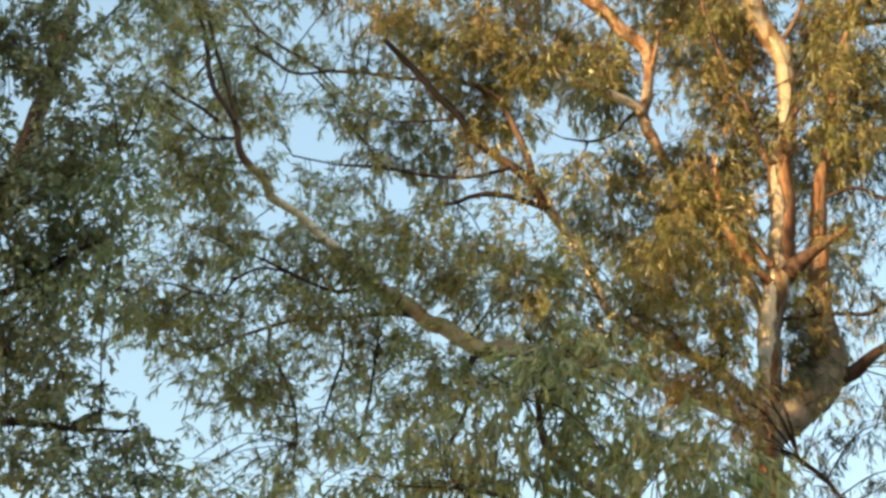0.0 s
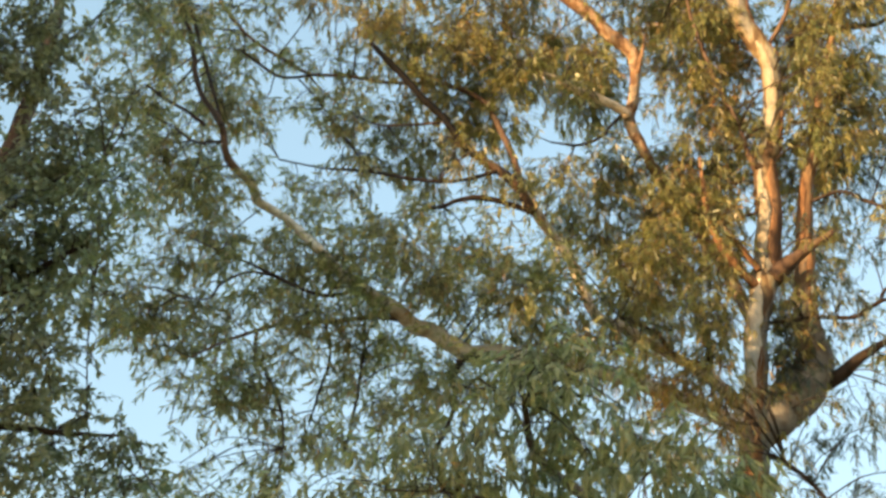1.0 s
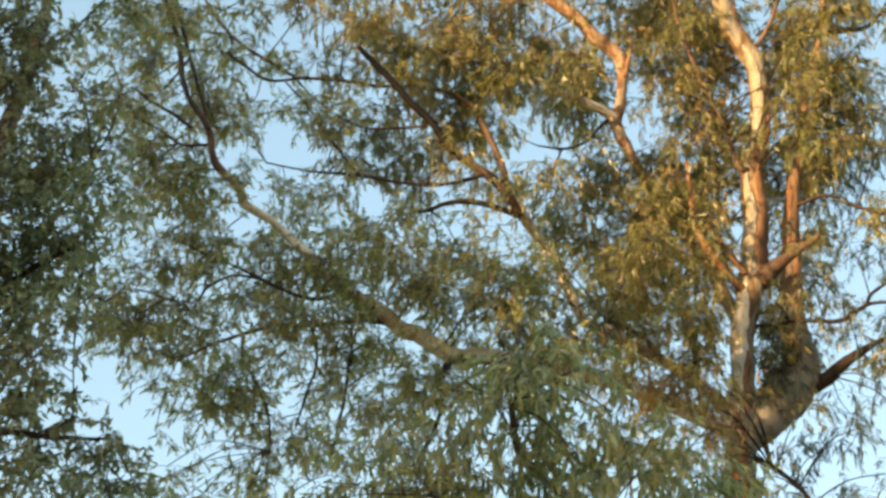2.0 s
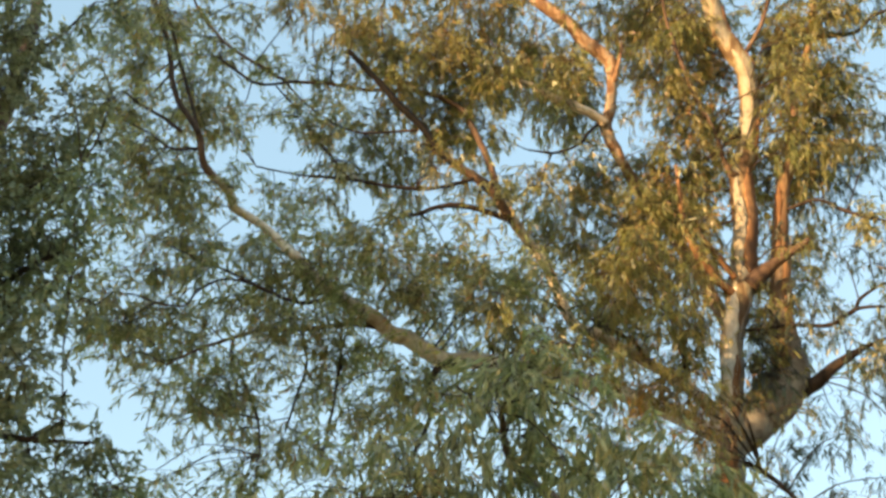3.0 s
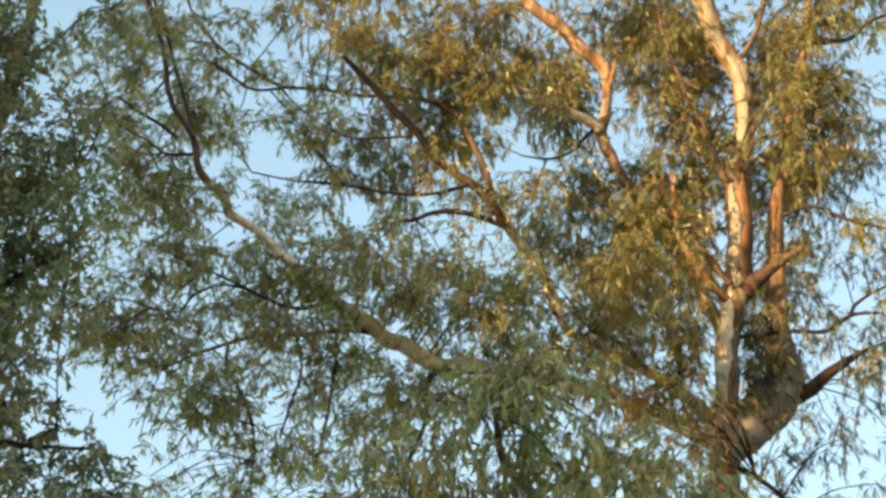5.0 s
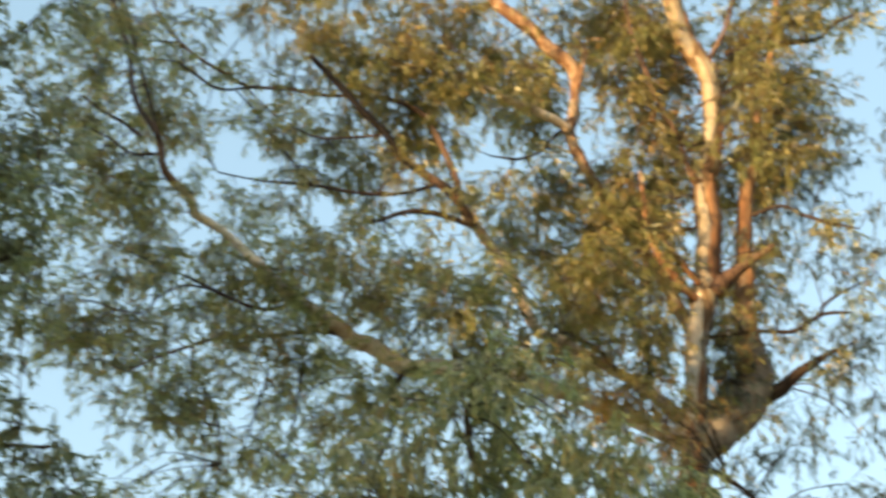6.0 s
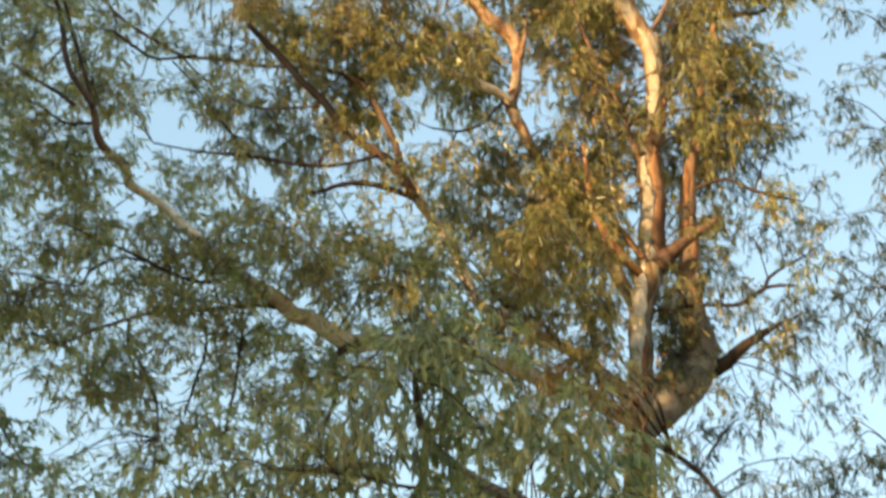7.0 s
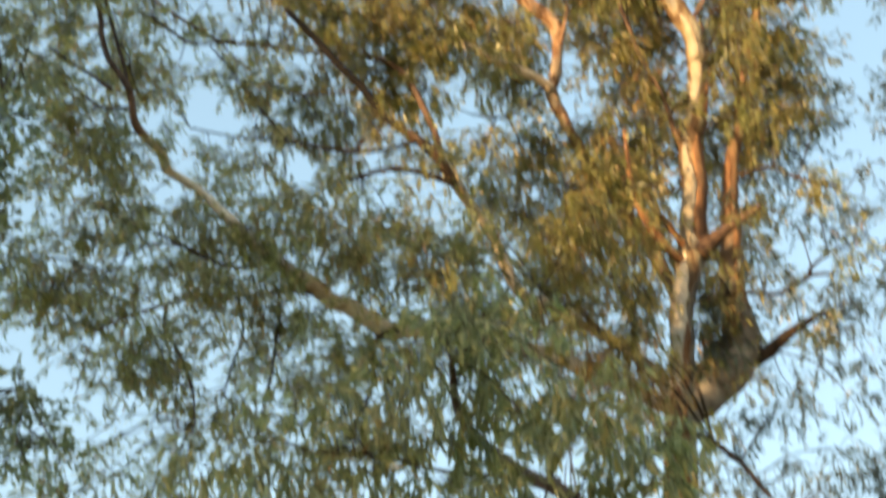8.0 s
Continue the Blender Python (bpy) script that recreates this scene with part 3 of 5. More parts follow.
limb(gum, "branch", dark_bark, [
    (2.11, 19.65, 14.90, 0.025), (1.91, 19.59, 14.66, 0.025), (1.75, 19.52, 14.41, 0.019), (1.44, 19.46, 14.24, 0.019),
    (1.07, 19.40, 14.25, 0.012)])
limb(gum, "branch", strip_bark, [
    (3.70, 19.90, 12.35, 0.065), (3.47, 19.75, 12.49, 0.057), (3.27, 19.60, 12.69, 0.061), (3.13, 19.50, 12.90, 0.054),
    (3.03, 19.40, 13.18, 0.040), (2.99, 19.30, 13.52, 0.029), (2.96, 19.20, 13.88, 0.018)])
limb(gum, "branch", strip_bark, [
    (3.70, 19.85, 12.59, 0.043), (3.54, 19.75, 12.75, 0.040), (3.43, 19.70, 12.90, 0.036), (3.29, 19.60, 13.01, 0.029),
    (3.21, 19.50, 13.22, 0.018)])
limb(gum, "dead_stub", brown_bark, [
    (3.88, 19.90, 12.49, 0.123), (4.06, 19.85, 12.67, 0.108), (4.23, 19.75, 12.76, 0.069), (4.40, 19.65, 12.85, 0.054),
    (4.55, 19.60, 12.93, 0.050), (4.64, 19.55, 12.99, 0.040)], "broken dark branch stub")
limb(gum, "branch", brown_bark, [
    (3.87, 19.90, 14.17, 0.045), (3.75, 19.85, 14.20, 0.041), (3.68, 19.80, 14.39, 0.034), (3.62, 19.75, 14.64, 0.030),
    (3.52, 19.70, 14.90, 0.026), (3.37, 19.65, 15.21, 0.030), (3.26, 19.60, 15.54, 0.030), (3.15, 19.55, 15.91, 0.027),
    (3.04, 19.50, 16.32, 0.023), (2.99, 19.45, 16.66, 0.019), (2.97, 19.40, 17.06, 0.016)])
limb(gum, "branch", dark_bark, [
    (4.03, 20.00, 15.01, 0.039), (3.90, 19.93, 14.82, 0.038), (3.70, 19.87, 14.61, 0.025), (3.47, 19.80, 14.37, 0.019)])
limb(gum, "branch", brown_bark, [
    (4.14, 20.00, 16.21, 0.039), (4.29, 19.95, 16.44, 0.033), (4.43, 19.90, 16.74, 0.027), (4.55, 19.85, 17.10, 0.027),
    (4.67, 19.80, 17.56, 0.020)])
limb(gum, "branch", dark_bark, [
    (4.40, 20.00, 16.33, 0.026), (4.86, 20.06, 16.49, 0.033), (5.36, 20.12, 16.61, 0.040), (5.78, 20.18, 16.74, 0.033),
    (6.07, 20.24, 17.05, 0.027), (6.39, 20.30, 17.25, 0.020)])
limb(gum, "branch", dark_bark, [
    (4.55, 20.20, 13.83, 0.025), (4.91, 20.07, 13.89, 0.025), (5.23, 19.95, 13.66, 0.025), (5.48, 19.82, 13.48, 0.019),
    (5.80, 19.70, 13.32, 0.012)])
limb(gum, "branch", dark_bark, [
    (3.69, 20.00, 11.90, 0.024), (4.03, 19.90, 11.90, 0.024), (4.44, 19.80, 11.88, 0.024), (4.80, 19.70, 11.84, 0.030),
    (5.04, 19.60, 11.95, 0.030), (5.17, 19.50, 11.97, 0.024), (5.49, 19.40, 11.94, 0.012)])
limb(gum, "branch", dark_bark, [
    (5.12, 19.60, 11.99, 0.024), (5.15, 19.43, 12.06, 0.024), (5.35, 19.27, 12.15, 0.018), (5.60, 19.10, 12.22, 0.012)])
limb(gum, "branch", dark_bark, [
    (3.52, 19.95, 10.15, 0.041), (3.80, 19.80, 9.90, 0.034), (4.03, 19.70, 9.65, 0.027), (4.21, 19.60, 9.33, 0.023),
    (4.42, 19.50, 8.94, 0.010)])
limb(gum, "branch", dark_bark, [
    (2.97, 19.70, 10.76, 0.023), (2.93, 19.60, 11.24, 0.023), (2.83, 19.50, 11.66, 0.018), (2.63, 19.40, 12.00, 0.012)])
limb(gum, "branch", dark_bark, [
    (2.55, 19.70, 11.29, 0.029), (2.34, 19.53, 11.48, 0.029), (2.08, 19.37, 11.57, 0.017), (1.83, 19.20, 11.58, 0.017)])
limb(gum, "limb", brown_bark, [
    (3.30, 20.00, 8.16, 0.132), (2.82, 19.04, 8.37, 0.115), (2.20, 17.92, 8.24, 0.098), (1.59, 16.46, 7.97, 0.078),
    (0.99, 14.90, 7.58, 0.058), (0.53, 13.26, 7.26, 0.040), (0.41, 12.01, 7.18, 0.020)], "low limb reaching towards the path")
limb(gum, "branch", brown_bark, [
    (1.48, 15.30, 7.60, 0.021), (0.92, 13.90, 7.04, 0.018), (0.33, 12.88, 6.67, 0.015), (-0.10, 12.21, 6.49, 0.012),
    (-0.58, 11.86, 6.38, 0.007)])
limb(gum, "branch", brown_bark, [
    (2.79, 15.50, 6.85, 0.042), (2.11, 14.00, 6.45, 0.033), (1.45, 13.00, 6.17, 0.026), (0.82, 12.60, 6.05, 0.021),
    (0.15, 12.40, 5.95, 0.016), (-0.50, 12.20, 5.80, 0.010), (-0.89, 12.00, 5.61, 0.006)])
limb(slender, "trunk", pale_bark, [
    (7.21, 20.00, -0.25, 0.228), (7.69, 20.00, 6.23, 0.206), (8.10, 20.00, 8.85, 0.187), (8.58, 20.00, 11.05, 0.170),
    (8.96, 20.00, 13.50, 0.151), (9.53, 20.00, 16.23, 0.129), (9.89, 20.00, 18.77, 0.096), (10.36, 20.00, 20.99, 0.058)], "slender pale trunk")
limb(slender, "branch", brown_bark, [
    (9.63, 20.00, 16.62, 0.066), (8.86, 19.83, 17.19, 0.040), (8.17, 19.67, 17.15, 0.027), (7.42, 19.50, 16.63, 0.020)])
limb(slender, "branch", brown_bark, [
    (9.14, 20.00, 14.11, 0.063), (8.60, 19.83, 15.26, 0.045), (8.01, 19.67, 15.71, 0.032), (7.47, 19.50, 15.49, 0.019)])
limb(slender, "branch", brown_bark, [
    (8.82, 20.00, 12.49, 0.061), (8.34, 19.83, 13.40, 0.043), (7.81, 19.67, 14.07, 0.031), (7.19, 19.50, 14.14, 0.019)])
limb(slender, "branch", brown_bark, [
    (8.64, 20.00, 11.52, 0.060), (8.08, 19.83, 12.40, 0.042), (7.56, 19.67, 12.96, 0.030), (6.99, 19.50, 12.87, 0.018)])
limb(slender, "branch", brown_bark, [
    (8.37, 20.00, 10.14, 0.058), (7.79, 19.83, 11.13, 0.041), (7.28, 19.67, 11.75, 0.030), (6.76, 19.50, 11.82, 0.018)])
limb(slender, "branch", brown_bark, [
    (8.12, 20.00, 8.85, 0.056), (7.58, 19.83, 9.56, 0.045), (7.04, 19.67, 9.85, 0.028), (6.38, 19.50, 9.78, 0.017)])
limb(neighbour, "trunk", neighbour_bark, [
    (-4.02, 10.50, -0.25, 0.180), (-4.20, 10.57, 4.05, 0.173), (-4.23, 10.63, 5.09, 0.155), (-4.06, 10.70, 6.01, 0.134),
    (-3.77, 10.77, 7.02, 0.111), (-3.49, 10.83, 7.95, 0.085), (-3.33, 10.90, 8.76, 0.068), (-3.22, 10.97, 9.47, 0.054),
    (-3.18, 11.03, 10.10, 0.043), (-3.19, 11.10, 10.84, 0.031)], "brown leaning trunk half hidden in leaves")
limb(neighbour, "limb", dark_bark, [
    (-4.06, 10.70, 6.01, 0.074), (-3.57, 10.75, 6.27, 0.047), (-3.16, 10.80, 6.41, 0.031), (-2.71, 10.85, 6.38, 0.019),
    (-2.31, 10.90, 6.38, 0.009)])
limb(neighbour, "limb", dark_bark, [
    (-3.78, 10.80, 7.04, 0.065), (-3.46, 10.78, 7.29, 0.039), (-3.13, 10.75, 7.45, 0.026), (-2.84, 10.72, 7.66, 0.020),
    (-2.57, 10.70, 7.78, 0.010)])
limb(neighbour, "limb", dark_bark, [
    (-3.51, 10.90, 7.99, 0.047), (-3.18, 10.77, 8.14, 0.030), (-2.85, 10.63, 8.25, 0.020), (-2.55, 10.50, 8.31, 0.013)])
limb(neighbour, "limb", dark_bark, [
    (-3.78, 10.80, 7.04, 0.071), (-4.60, 11.23, 8.14, 0.052), (-5.37, 11.67, 9.42, 0.037), (-6.06, 12.10, 11.05, 0.020)])
limb(neighbour, "branch", dark_bark, [
    (-3.26, 11.00, 9.38, 0.022), (-3.06, 10.93, 9.63, 0.018), (-2.89, 10.87, 9.76, 0.011), (-2.67, 10.80, 9.98, 0.007)])
limb(neighbour, "branch", dark_bark, [
    (-2.55, 10.60, 7.72, 0.010), (-2.55, 10.60, 7.28, 0.010), (-2.55, 10.60, 6.94, 0.006), (-2.50, 10.60, 6.43, 0.005)])

trunk = next(o for o in gum.children if o.name.startswith("trunk"))
stem = next(o for o in gum.children if o.name.startswith("stem"))
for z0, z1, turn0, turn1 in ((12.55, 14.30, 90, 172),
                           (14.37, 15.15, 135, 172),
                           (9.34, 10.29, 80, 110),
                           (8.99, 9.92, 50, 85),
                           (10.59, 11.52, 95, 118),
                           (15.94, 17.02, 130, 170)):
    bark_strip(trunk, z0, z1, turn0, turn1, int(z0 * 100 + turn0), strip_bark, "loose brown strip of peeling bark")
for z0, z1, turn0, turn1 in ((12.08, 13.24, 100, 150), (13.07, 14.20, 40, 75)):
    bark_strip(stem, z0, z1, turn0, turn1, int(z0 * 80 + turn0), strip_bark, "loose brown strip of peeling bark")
# shed bark patches; tones also hold sky light, sun and shade on the trunk
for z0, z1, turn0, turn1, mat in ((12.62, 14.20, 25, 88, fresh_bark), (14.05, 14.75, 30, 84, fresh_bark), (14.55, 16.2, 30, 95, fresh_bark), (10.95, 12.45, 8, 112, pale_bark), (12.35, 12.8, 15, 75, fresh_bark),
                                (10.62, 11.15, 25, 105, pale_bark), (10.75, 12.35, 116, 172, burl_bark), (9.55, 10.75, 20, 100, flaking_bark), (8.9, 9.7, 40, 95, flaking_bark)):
    bark_strip(trunk, z0, z1, turn0, turn1, int(z0 * 90 + turn0), mat, "shed bark patch, trunk light and shade partly in its tone", 0.003, 2.4)

grow(neighbour, "foliage", [
    (-3.41, 10.31, 9.14, 0.44, 0.48), (-3.33, 10.19, 7.88, 0.46, 0.57), (-3.19, 10.46, 6.95, 0.41, 0.52),
    (-2.96, 10.24, 5.94, 0.32, 0.28), (-3.08, 10.16, 9.38, 0.20, 0.20), (-3.04, 10.46, 9.00, 0.26, 0.28),
    (-3.10, 10.93, 8.53, 0.33, 0.29), (-2.88, 10.82, 7.85, 0.34, 0.24), (-2.97, 10.79, 7.34, 0.27, 0.23),
    (-2.73, 10.30, 6.67, 0.18, 0.22), (-2.71, 10.58, 8.57, 0.22, 0.18), (-2.46, 10.35, 8.05, 0.23, 0.19),
    (-2.47, 10.26, 7.63, 0.19, 0.17), (-2.58, 10.20, 7.19, 0.20, 0.15), (-2.63, 10.29, 8.72, 0.22, 0.12),
    (-2.78, 10.93, 6.45, 0.23, 0.11), (-2.84, 10.85, 6.05, 0.22, 0.15), (-2.36, 10.83, 6.24, 0.15, 0.10)], 0.62, broad)
grow(neighbour, "foliage", [
    (-2.29, 10.82, 5.98, 0.22, 0.11)], 0.62, broad)
grow(neighbour, "foliage", [
    (-2.91, 10.19, 9.21, 0.20, 0.16), (-2.85, 10.31, 8.51, 0.24, 0.16), (-2.86, 10.63, 8.01, 0.24, 0.20),
    (-3.02, 10.73, 7.71, 0.20, 0.24), (-2.86, 10.85, 6.65, 0.19, 0.11), (-2.51, 10.88, 8.70, 0.21, 0.16),
    (-2.54, 10.09, 7.86, 0.19, 0.15), (-2.51, 10.61, 6.59, 0.05, 0.04), (-2.51, 10.67, 6.44, 0.05, 0.04),
    (-2.50, 10.51, 6.81, 0.07, 0.05), (-2.49, 10.18, 6.85, 0.09, 0.09), (-2.42, 10.47, 5.75, 0.28, 0.14),
    (-2.31, 10.09, 8.60, 0.16, 0.10), (-2.18, 10.93, 6.15, 0.13, 0.10)], 0.55, broad)
grow(neighbour, "foliage", [
    (-5.14, 12.23, 9.41, 0.74, 0.78), (-5.51, 11.60, 10.31, 0.69, 0.60), (-5.10, 11.10, 7.73, 0.60, 0.69),
    (-5.15, 12.32, 11.59, 0.75, 0.55), (-4.34, 11.64, 7.56, 0.50, 0.54), (-4.40, 12.26, 12.00, 0.65, 0.50),
    (-6.23, 12.20, 9.61, 0.69, 0.79), (-4.29, 11.52, 6.52, 0.47, 0.28)], 0.45, broad)
grow(gum, "foliage", [
    (-4.07, 18.10, 15.28, 0.43, 0.36), (-3.85, 18.32, 14.83, 0.36, 0.36), (-4.05, 18.12, 14.21, 0.35, 0.18),
    (-3.46, 17.79, 15.23, 0.32, 0.28), (-3.12, 17.97, 14.23, 0.24, 0.42), (-4.11, 18.58, 14.10, 0.39, 0.21),
    (-3.63, 17.65, 12.95, 0.37, 0.30), (-3.21, 17.66, 12.72, 0.33, 0.33), (-3.07, 18.35, 12.76, 0.41, 0.24),
    (-2.99, 17.94, 13.83, 0.24, 0.28), (-2.75, 18.24, 13.87, 0.21, 0.31), (-3.66, 18.01, 12.71, 0.37, 0.24),
    (-4.07, 18.80, 12.82, 0.28, 0.21), (-3.15, 17.83, 12.02, 0.46, 0.20), (-3.39, 18.10, 11.75, 0.53, 0.23),
    (-3.84, 17.84, 11.31, 0.39, 0.23), (-2.92, 18.36, 12.17, 0.40, 0.19)], 1.0, fine)
grow(gum, "foliage", [
    (-2.33, 17.93, 11.96, 0.30, 0.23)], 1.0, fine)
grow(gum, "foliage", [
    (-3.63, 17.96, 10.94, 0.48, 0.29), (-3.21, 18.47, 11.35, 0.43, 0.27), (-3.24, 17.92, 10.56, 0.41, 0.20),
    (-2.82, 18.23, 10.93, 0.39, 0.29), (-2.59, 18.68, 11.61, 0.37, 0.27), (-2.72, 17.63, 10.00, 0.41, 0.24),
    (-2.38, 17.58, 10.15, 0.37, 0.28), (-2.63, 17.80, 9.80, 0.37, 0.22), (-2.31, 18.49, 10.06, 0.29, 0.29),
    (-2.08, 18.30, 11.56, 0.40, 0.26), (-1.81, 17.81, 10.93, 0.42, 0.26), (-1.47, 17.93, 11.73, 0.36, 0.26),
    (-1.97, 17.73, 10.39, 0.23, 0.23), (-1.90, 18.41, 9.60, 0.25, 0.22), (-2.25, 18.66, 9.30, 0.32, 0.22)], 0.95, fine)
grow(gum, "foliage", [
    (-4.12, 18.46, 11.19, 0.26, 0.33)], 0.95, fine)
grow(gum, "foliage", [
    (-1.16, 19.34, 12.61, 0.42, 0.28), (-0.62, 17.93, 11.88, 0.46, 0.25), (-0.91, 18.33, 12.43, 0.34, 0.19),
    (-2.01, 19.06, 12.98, 0.32, 0.25), (-2.10, 18.52, 13.06, 0.21, 0.18), (-1.62, 19.31, 13.55, 0.32, 0.19),
    (-0.17, 19.13, 12.45, 0.49, 0.22), (0.37, 18.34, 11.81, 0.50, 0.24), (-0.42, 18.19, 11.57, 0.46, 0.25),
    (0.21, 18.57, 11.55, 0.40, 0.23), (0.63, 18.10, 11.23, 0.33, 0.26), (0.91, 18.47, 11.81, 0.37, 0.30),
    (-0.92, 19.34, 11.35, 0.28, 0.23), (-0.54, 18.40, 10.29, 0.35, 0.29), (-0.90, 17.91, 9.76, 0.34, 0.31),
    (-1.39, 17.97, 9.41, 0.31, 0.28)], 1.0, fine)
grow(gum, "foliage", [
    (-1.08, 18.24, 11.53, 0.33, 0.18), (-1.36, 19.10, 12.72, 0.35, 0.21), (-1.71, 18.51, 11.83, 0.34, 0.24),
    (-2.11, 18.41, 12.00, 0.30, 0.20), (-0.56, 18.14, 12.47, 0.24, 0.16), (0.73, 19.37, 11.59, 0.28, 0.21),
    (-0.03, 18.59, 10.35, 0.29, 0.22), (-1.19, 18.29, 10.67, 0.26, 0.26)], 1.0, fine)
grow(gum, "foliage", [
    (-1.21, 18.67, 15.67, 0.48, 0.28), (-0.69, 18.67, 15.26, 0.48, 0.37), (-0.89, 19.41, 14.88, 0.41, 0.22),
    (-1.03, 18.78, 14.06, 0.46, 0.23), (-0.45, 18.65, 13.76, 0.46, 0.25), (-0.68, 19.19, 13.81, 0.40, 0.17),
    (-0.03, 18.90, 15.34, 0.55, 0.41), (0.44, 19.80, 16.37, 0.51, 0.43), (0.70, 18.75, 14.96, 0.47, 0.40),
    (0.27, 19.24, 14.94, 0.45, 0.30), (0.04, 19.53, 14.60, 0.41, 0.28), (0.48, 19.09, 14.44, 0.33, 0.28),
    (0.26, 18.89, 13.46, 0.32, 0.14), (1.19, 19.09, 13.54, 0.39, 0.32)], 1.1, narrow)
grow(gum, "foliage", [
    (0.73, 19.11, 16.37, 0.46, 0.30), (0.12, 18.90, 16.31, 0.45, 0.30), (1.12, 19.67, 15.89, 0.31, 0.28),
    (1.65, 19.60, 15.75, 0.34, 0.31), (-0.18, 19.20, 14.74, 0.37, 0.30), (-0.61, 18.64, 14.79, 0.36, 0.25),
    (-0.45, 18.91, 13.34, 0.28, 0.16), (-1.31, 18.89, 13.75, 0.29, 0.16), (-1.21, 18.85, 15.16, 0.37, 0.16),
    (-1.80, 18.88, 15.23, 0.33, 0.15), (-1.44, 19.64, 16.94, 0.39, 0.20), (-1.97, 18.77, 16.07, 0.30, 0.18),
    (-0.78, 18.66, 16.36, 0.52, 0.30), (-0.97, 19.71, 16.41, 0.47, 0.31), (0.50, 19.28, 15.43, 0.45, 0.38),
    (-0.19, 19.79, 16.46, 0.47, 0.39)], 1.1, narrow)
grow(gum, "foliage", [
    (-2.58, 19.12, 15.63, 0.30, 0.19), (-2.74, 18.92, 16.09, 0.26, 0.20), (-1.69, 19.03, 16.08, 0.30, 0.15),
    (-1.02, 18.80, 13.44, 0.32, 0.18), (-3.05, 19.10, 15.94, 0.20, 0.27), (-3.07, 19.12, 15.13, 0.19, 0.30),
    (-2.94, 19.14, 15.42, 0.19, 0.22)], 0.55, narrow)
grow(gum, "foliage", [
    (1.71, 20.37, 13.98, 0.49, 0.34), (1.31, 20.82, 13.85, 0.35, 0.25), (2.17, 21.02, 14.75, 0.43, 0.35),
    (2.43, 20.80, 13.97, 0.58, 0.42), (2.05, 21.04, 13.58, 0.58, 0.35), (3.04, 20.64, 14.06, 0.42, 0.42),
    (3.50, 20.82, 14.90, 0.33, 0.43), (2.88, 20.86, 14.92, 0.51, 0.28), (3.39, 21.19, 16.10, 0.45, 0.45),
    (3.03, 21.24, 16.83, 0.45, 0.37), (3.29, 20.00, 16.62, 0.43, 0.43), (2.83, 21.26, 17.67, 0.30, 0.38),
    (3.84, 21.25, 16.64, 0.30, 0.37), (2.96, 20.84, 17.87, 0.42, 0.30), (2.19, 19.96, 16.99, 0.29, 0.21),
    (3.59, 21.16, 13.91, 0.20, 0.35)], 1.05, narrow)
grow(gum, "foliage", [
    (1.85, 21.26, 16.14, 0.33, 0.33), (1.93, 20.83, 14.91, 0.35, 0.28), (1.66, 19.98, 13.15, 0.37, 0.29),
    (3.45, 20.79, 16.51, 0.40, 0.40), (3.35, 20.70, 14.09, 0.28, 0.38)], 1.05, narrow)
grow(gum, "foliage", [
    (2.64, 19.72, 12.74, 0.47, 0.40), (2.28, 19.99, 12.32, 0.54, 0.32), (1.03, 18.93, 11.86, 0.21, 0.27),
    (2.65, 18.60, 11.42, 0.37, 0.24), (3.24, 19.98, 12.15, 0.26, 0.29), (1.25, 19.91, 11.79, 0.32, 0.24),
    (2.55, 18.77, 10.58, 0.36, 0.24), (2.06, 19.81, 11.04, 0.42, 0.25), (3.02, 19.92, 12.77, 0.36, 0.36),
    (2.24, 19.43, 12.58, 0.43, 0.35)], 0.8, narrow)
grow(gum, "foliage", [
    (2.87, 19.97, 11.51, 0.28, 0.28), (1.73, 19.53, 10.31, 0.34, 0.20), (2.51, 20.26, 10.90, 0.35, 0.21),
    (3.03, 19.71, 10.24, 0.27, 0.27)], 0.6, narrow)
grow(gum, "foliage", [
    (4.98, 20.49, 16.99, 0.44, 0.40), (5.22, 19.74, 16.72, 0.43, 0.35), (4.50, 19.75, 15.67, 0.26, 0.35),
    (5.08, 20.59, 16.17, 0.36, 0.36), (5.47, 20.43, 16.35, 0.36, 0.36), (5.35, 21.00, 15.77, 0.44, 0.36),
    (5.69, 20.61, 15.85, 0.33, 0.36), (5.45, 19.91, 14.67, 0.32, 0.30), (4.75, 20.24, 15.08, 0.26, 0.28),
    (4.87, 20.94, 17.64, 0.25, 0.30), (5.65, 19.83, 16.88, 0.21, 0.24), (4.35, 20.52, 14.43, 0.15, 0.28),
    (4.87, 20.27, 14.64, 0.31, 0.31), (4.94, 20.88, 16.68, 0.33, 0.41)], 1.15, narrow)
grow(gum, "foliage", [
    (3.11, 19.23, 9.82, 0.17, 0.20)], 0.5, narrow)
grow(gum, "foliage", [
    (4.35, 19.56, 12.09, 0.18, 0.25), (4.62, 20.25, 12.96, 0.22, 0.22)], 0.55, narrow)
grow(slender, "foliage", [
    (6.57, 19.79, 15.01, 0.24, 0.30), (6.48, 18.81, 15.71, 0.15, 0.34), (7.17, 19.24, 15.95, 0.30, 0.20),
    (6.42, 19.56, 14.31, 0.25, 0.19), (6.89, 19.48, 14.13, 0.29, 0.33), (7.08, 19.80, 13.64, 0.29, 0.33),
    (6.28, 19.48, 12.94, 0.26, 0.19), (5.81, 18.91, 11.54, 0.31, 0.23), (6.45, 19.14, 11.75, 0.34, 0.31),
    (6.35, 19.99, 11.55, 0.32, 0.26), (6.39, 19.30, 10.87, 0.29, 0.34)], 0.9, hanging)
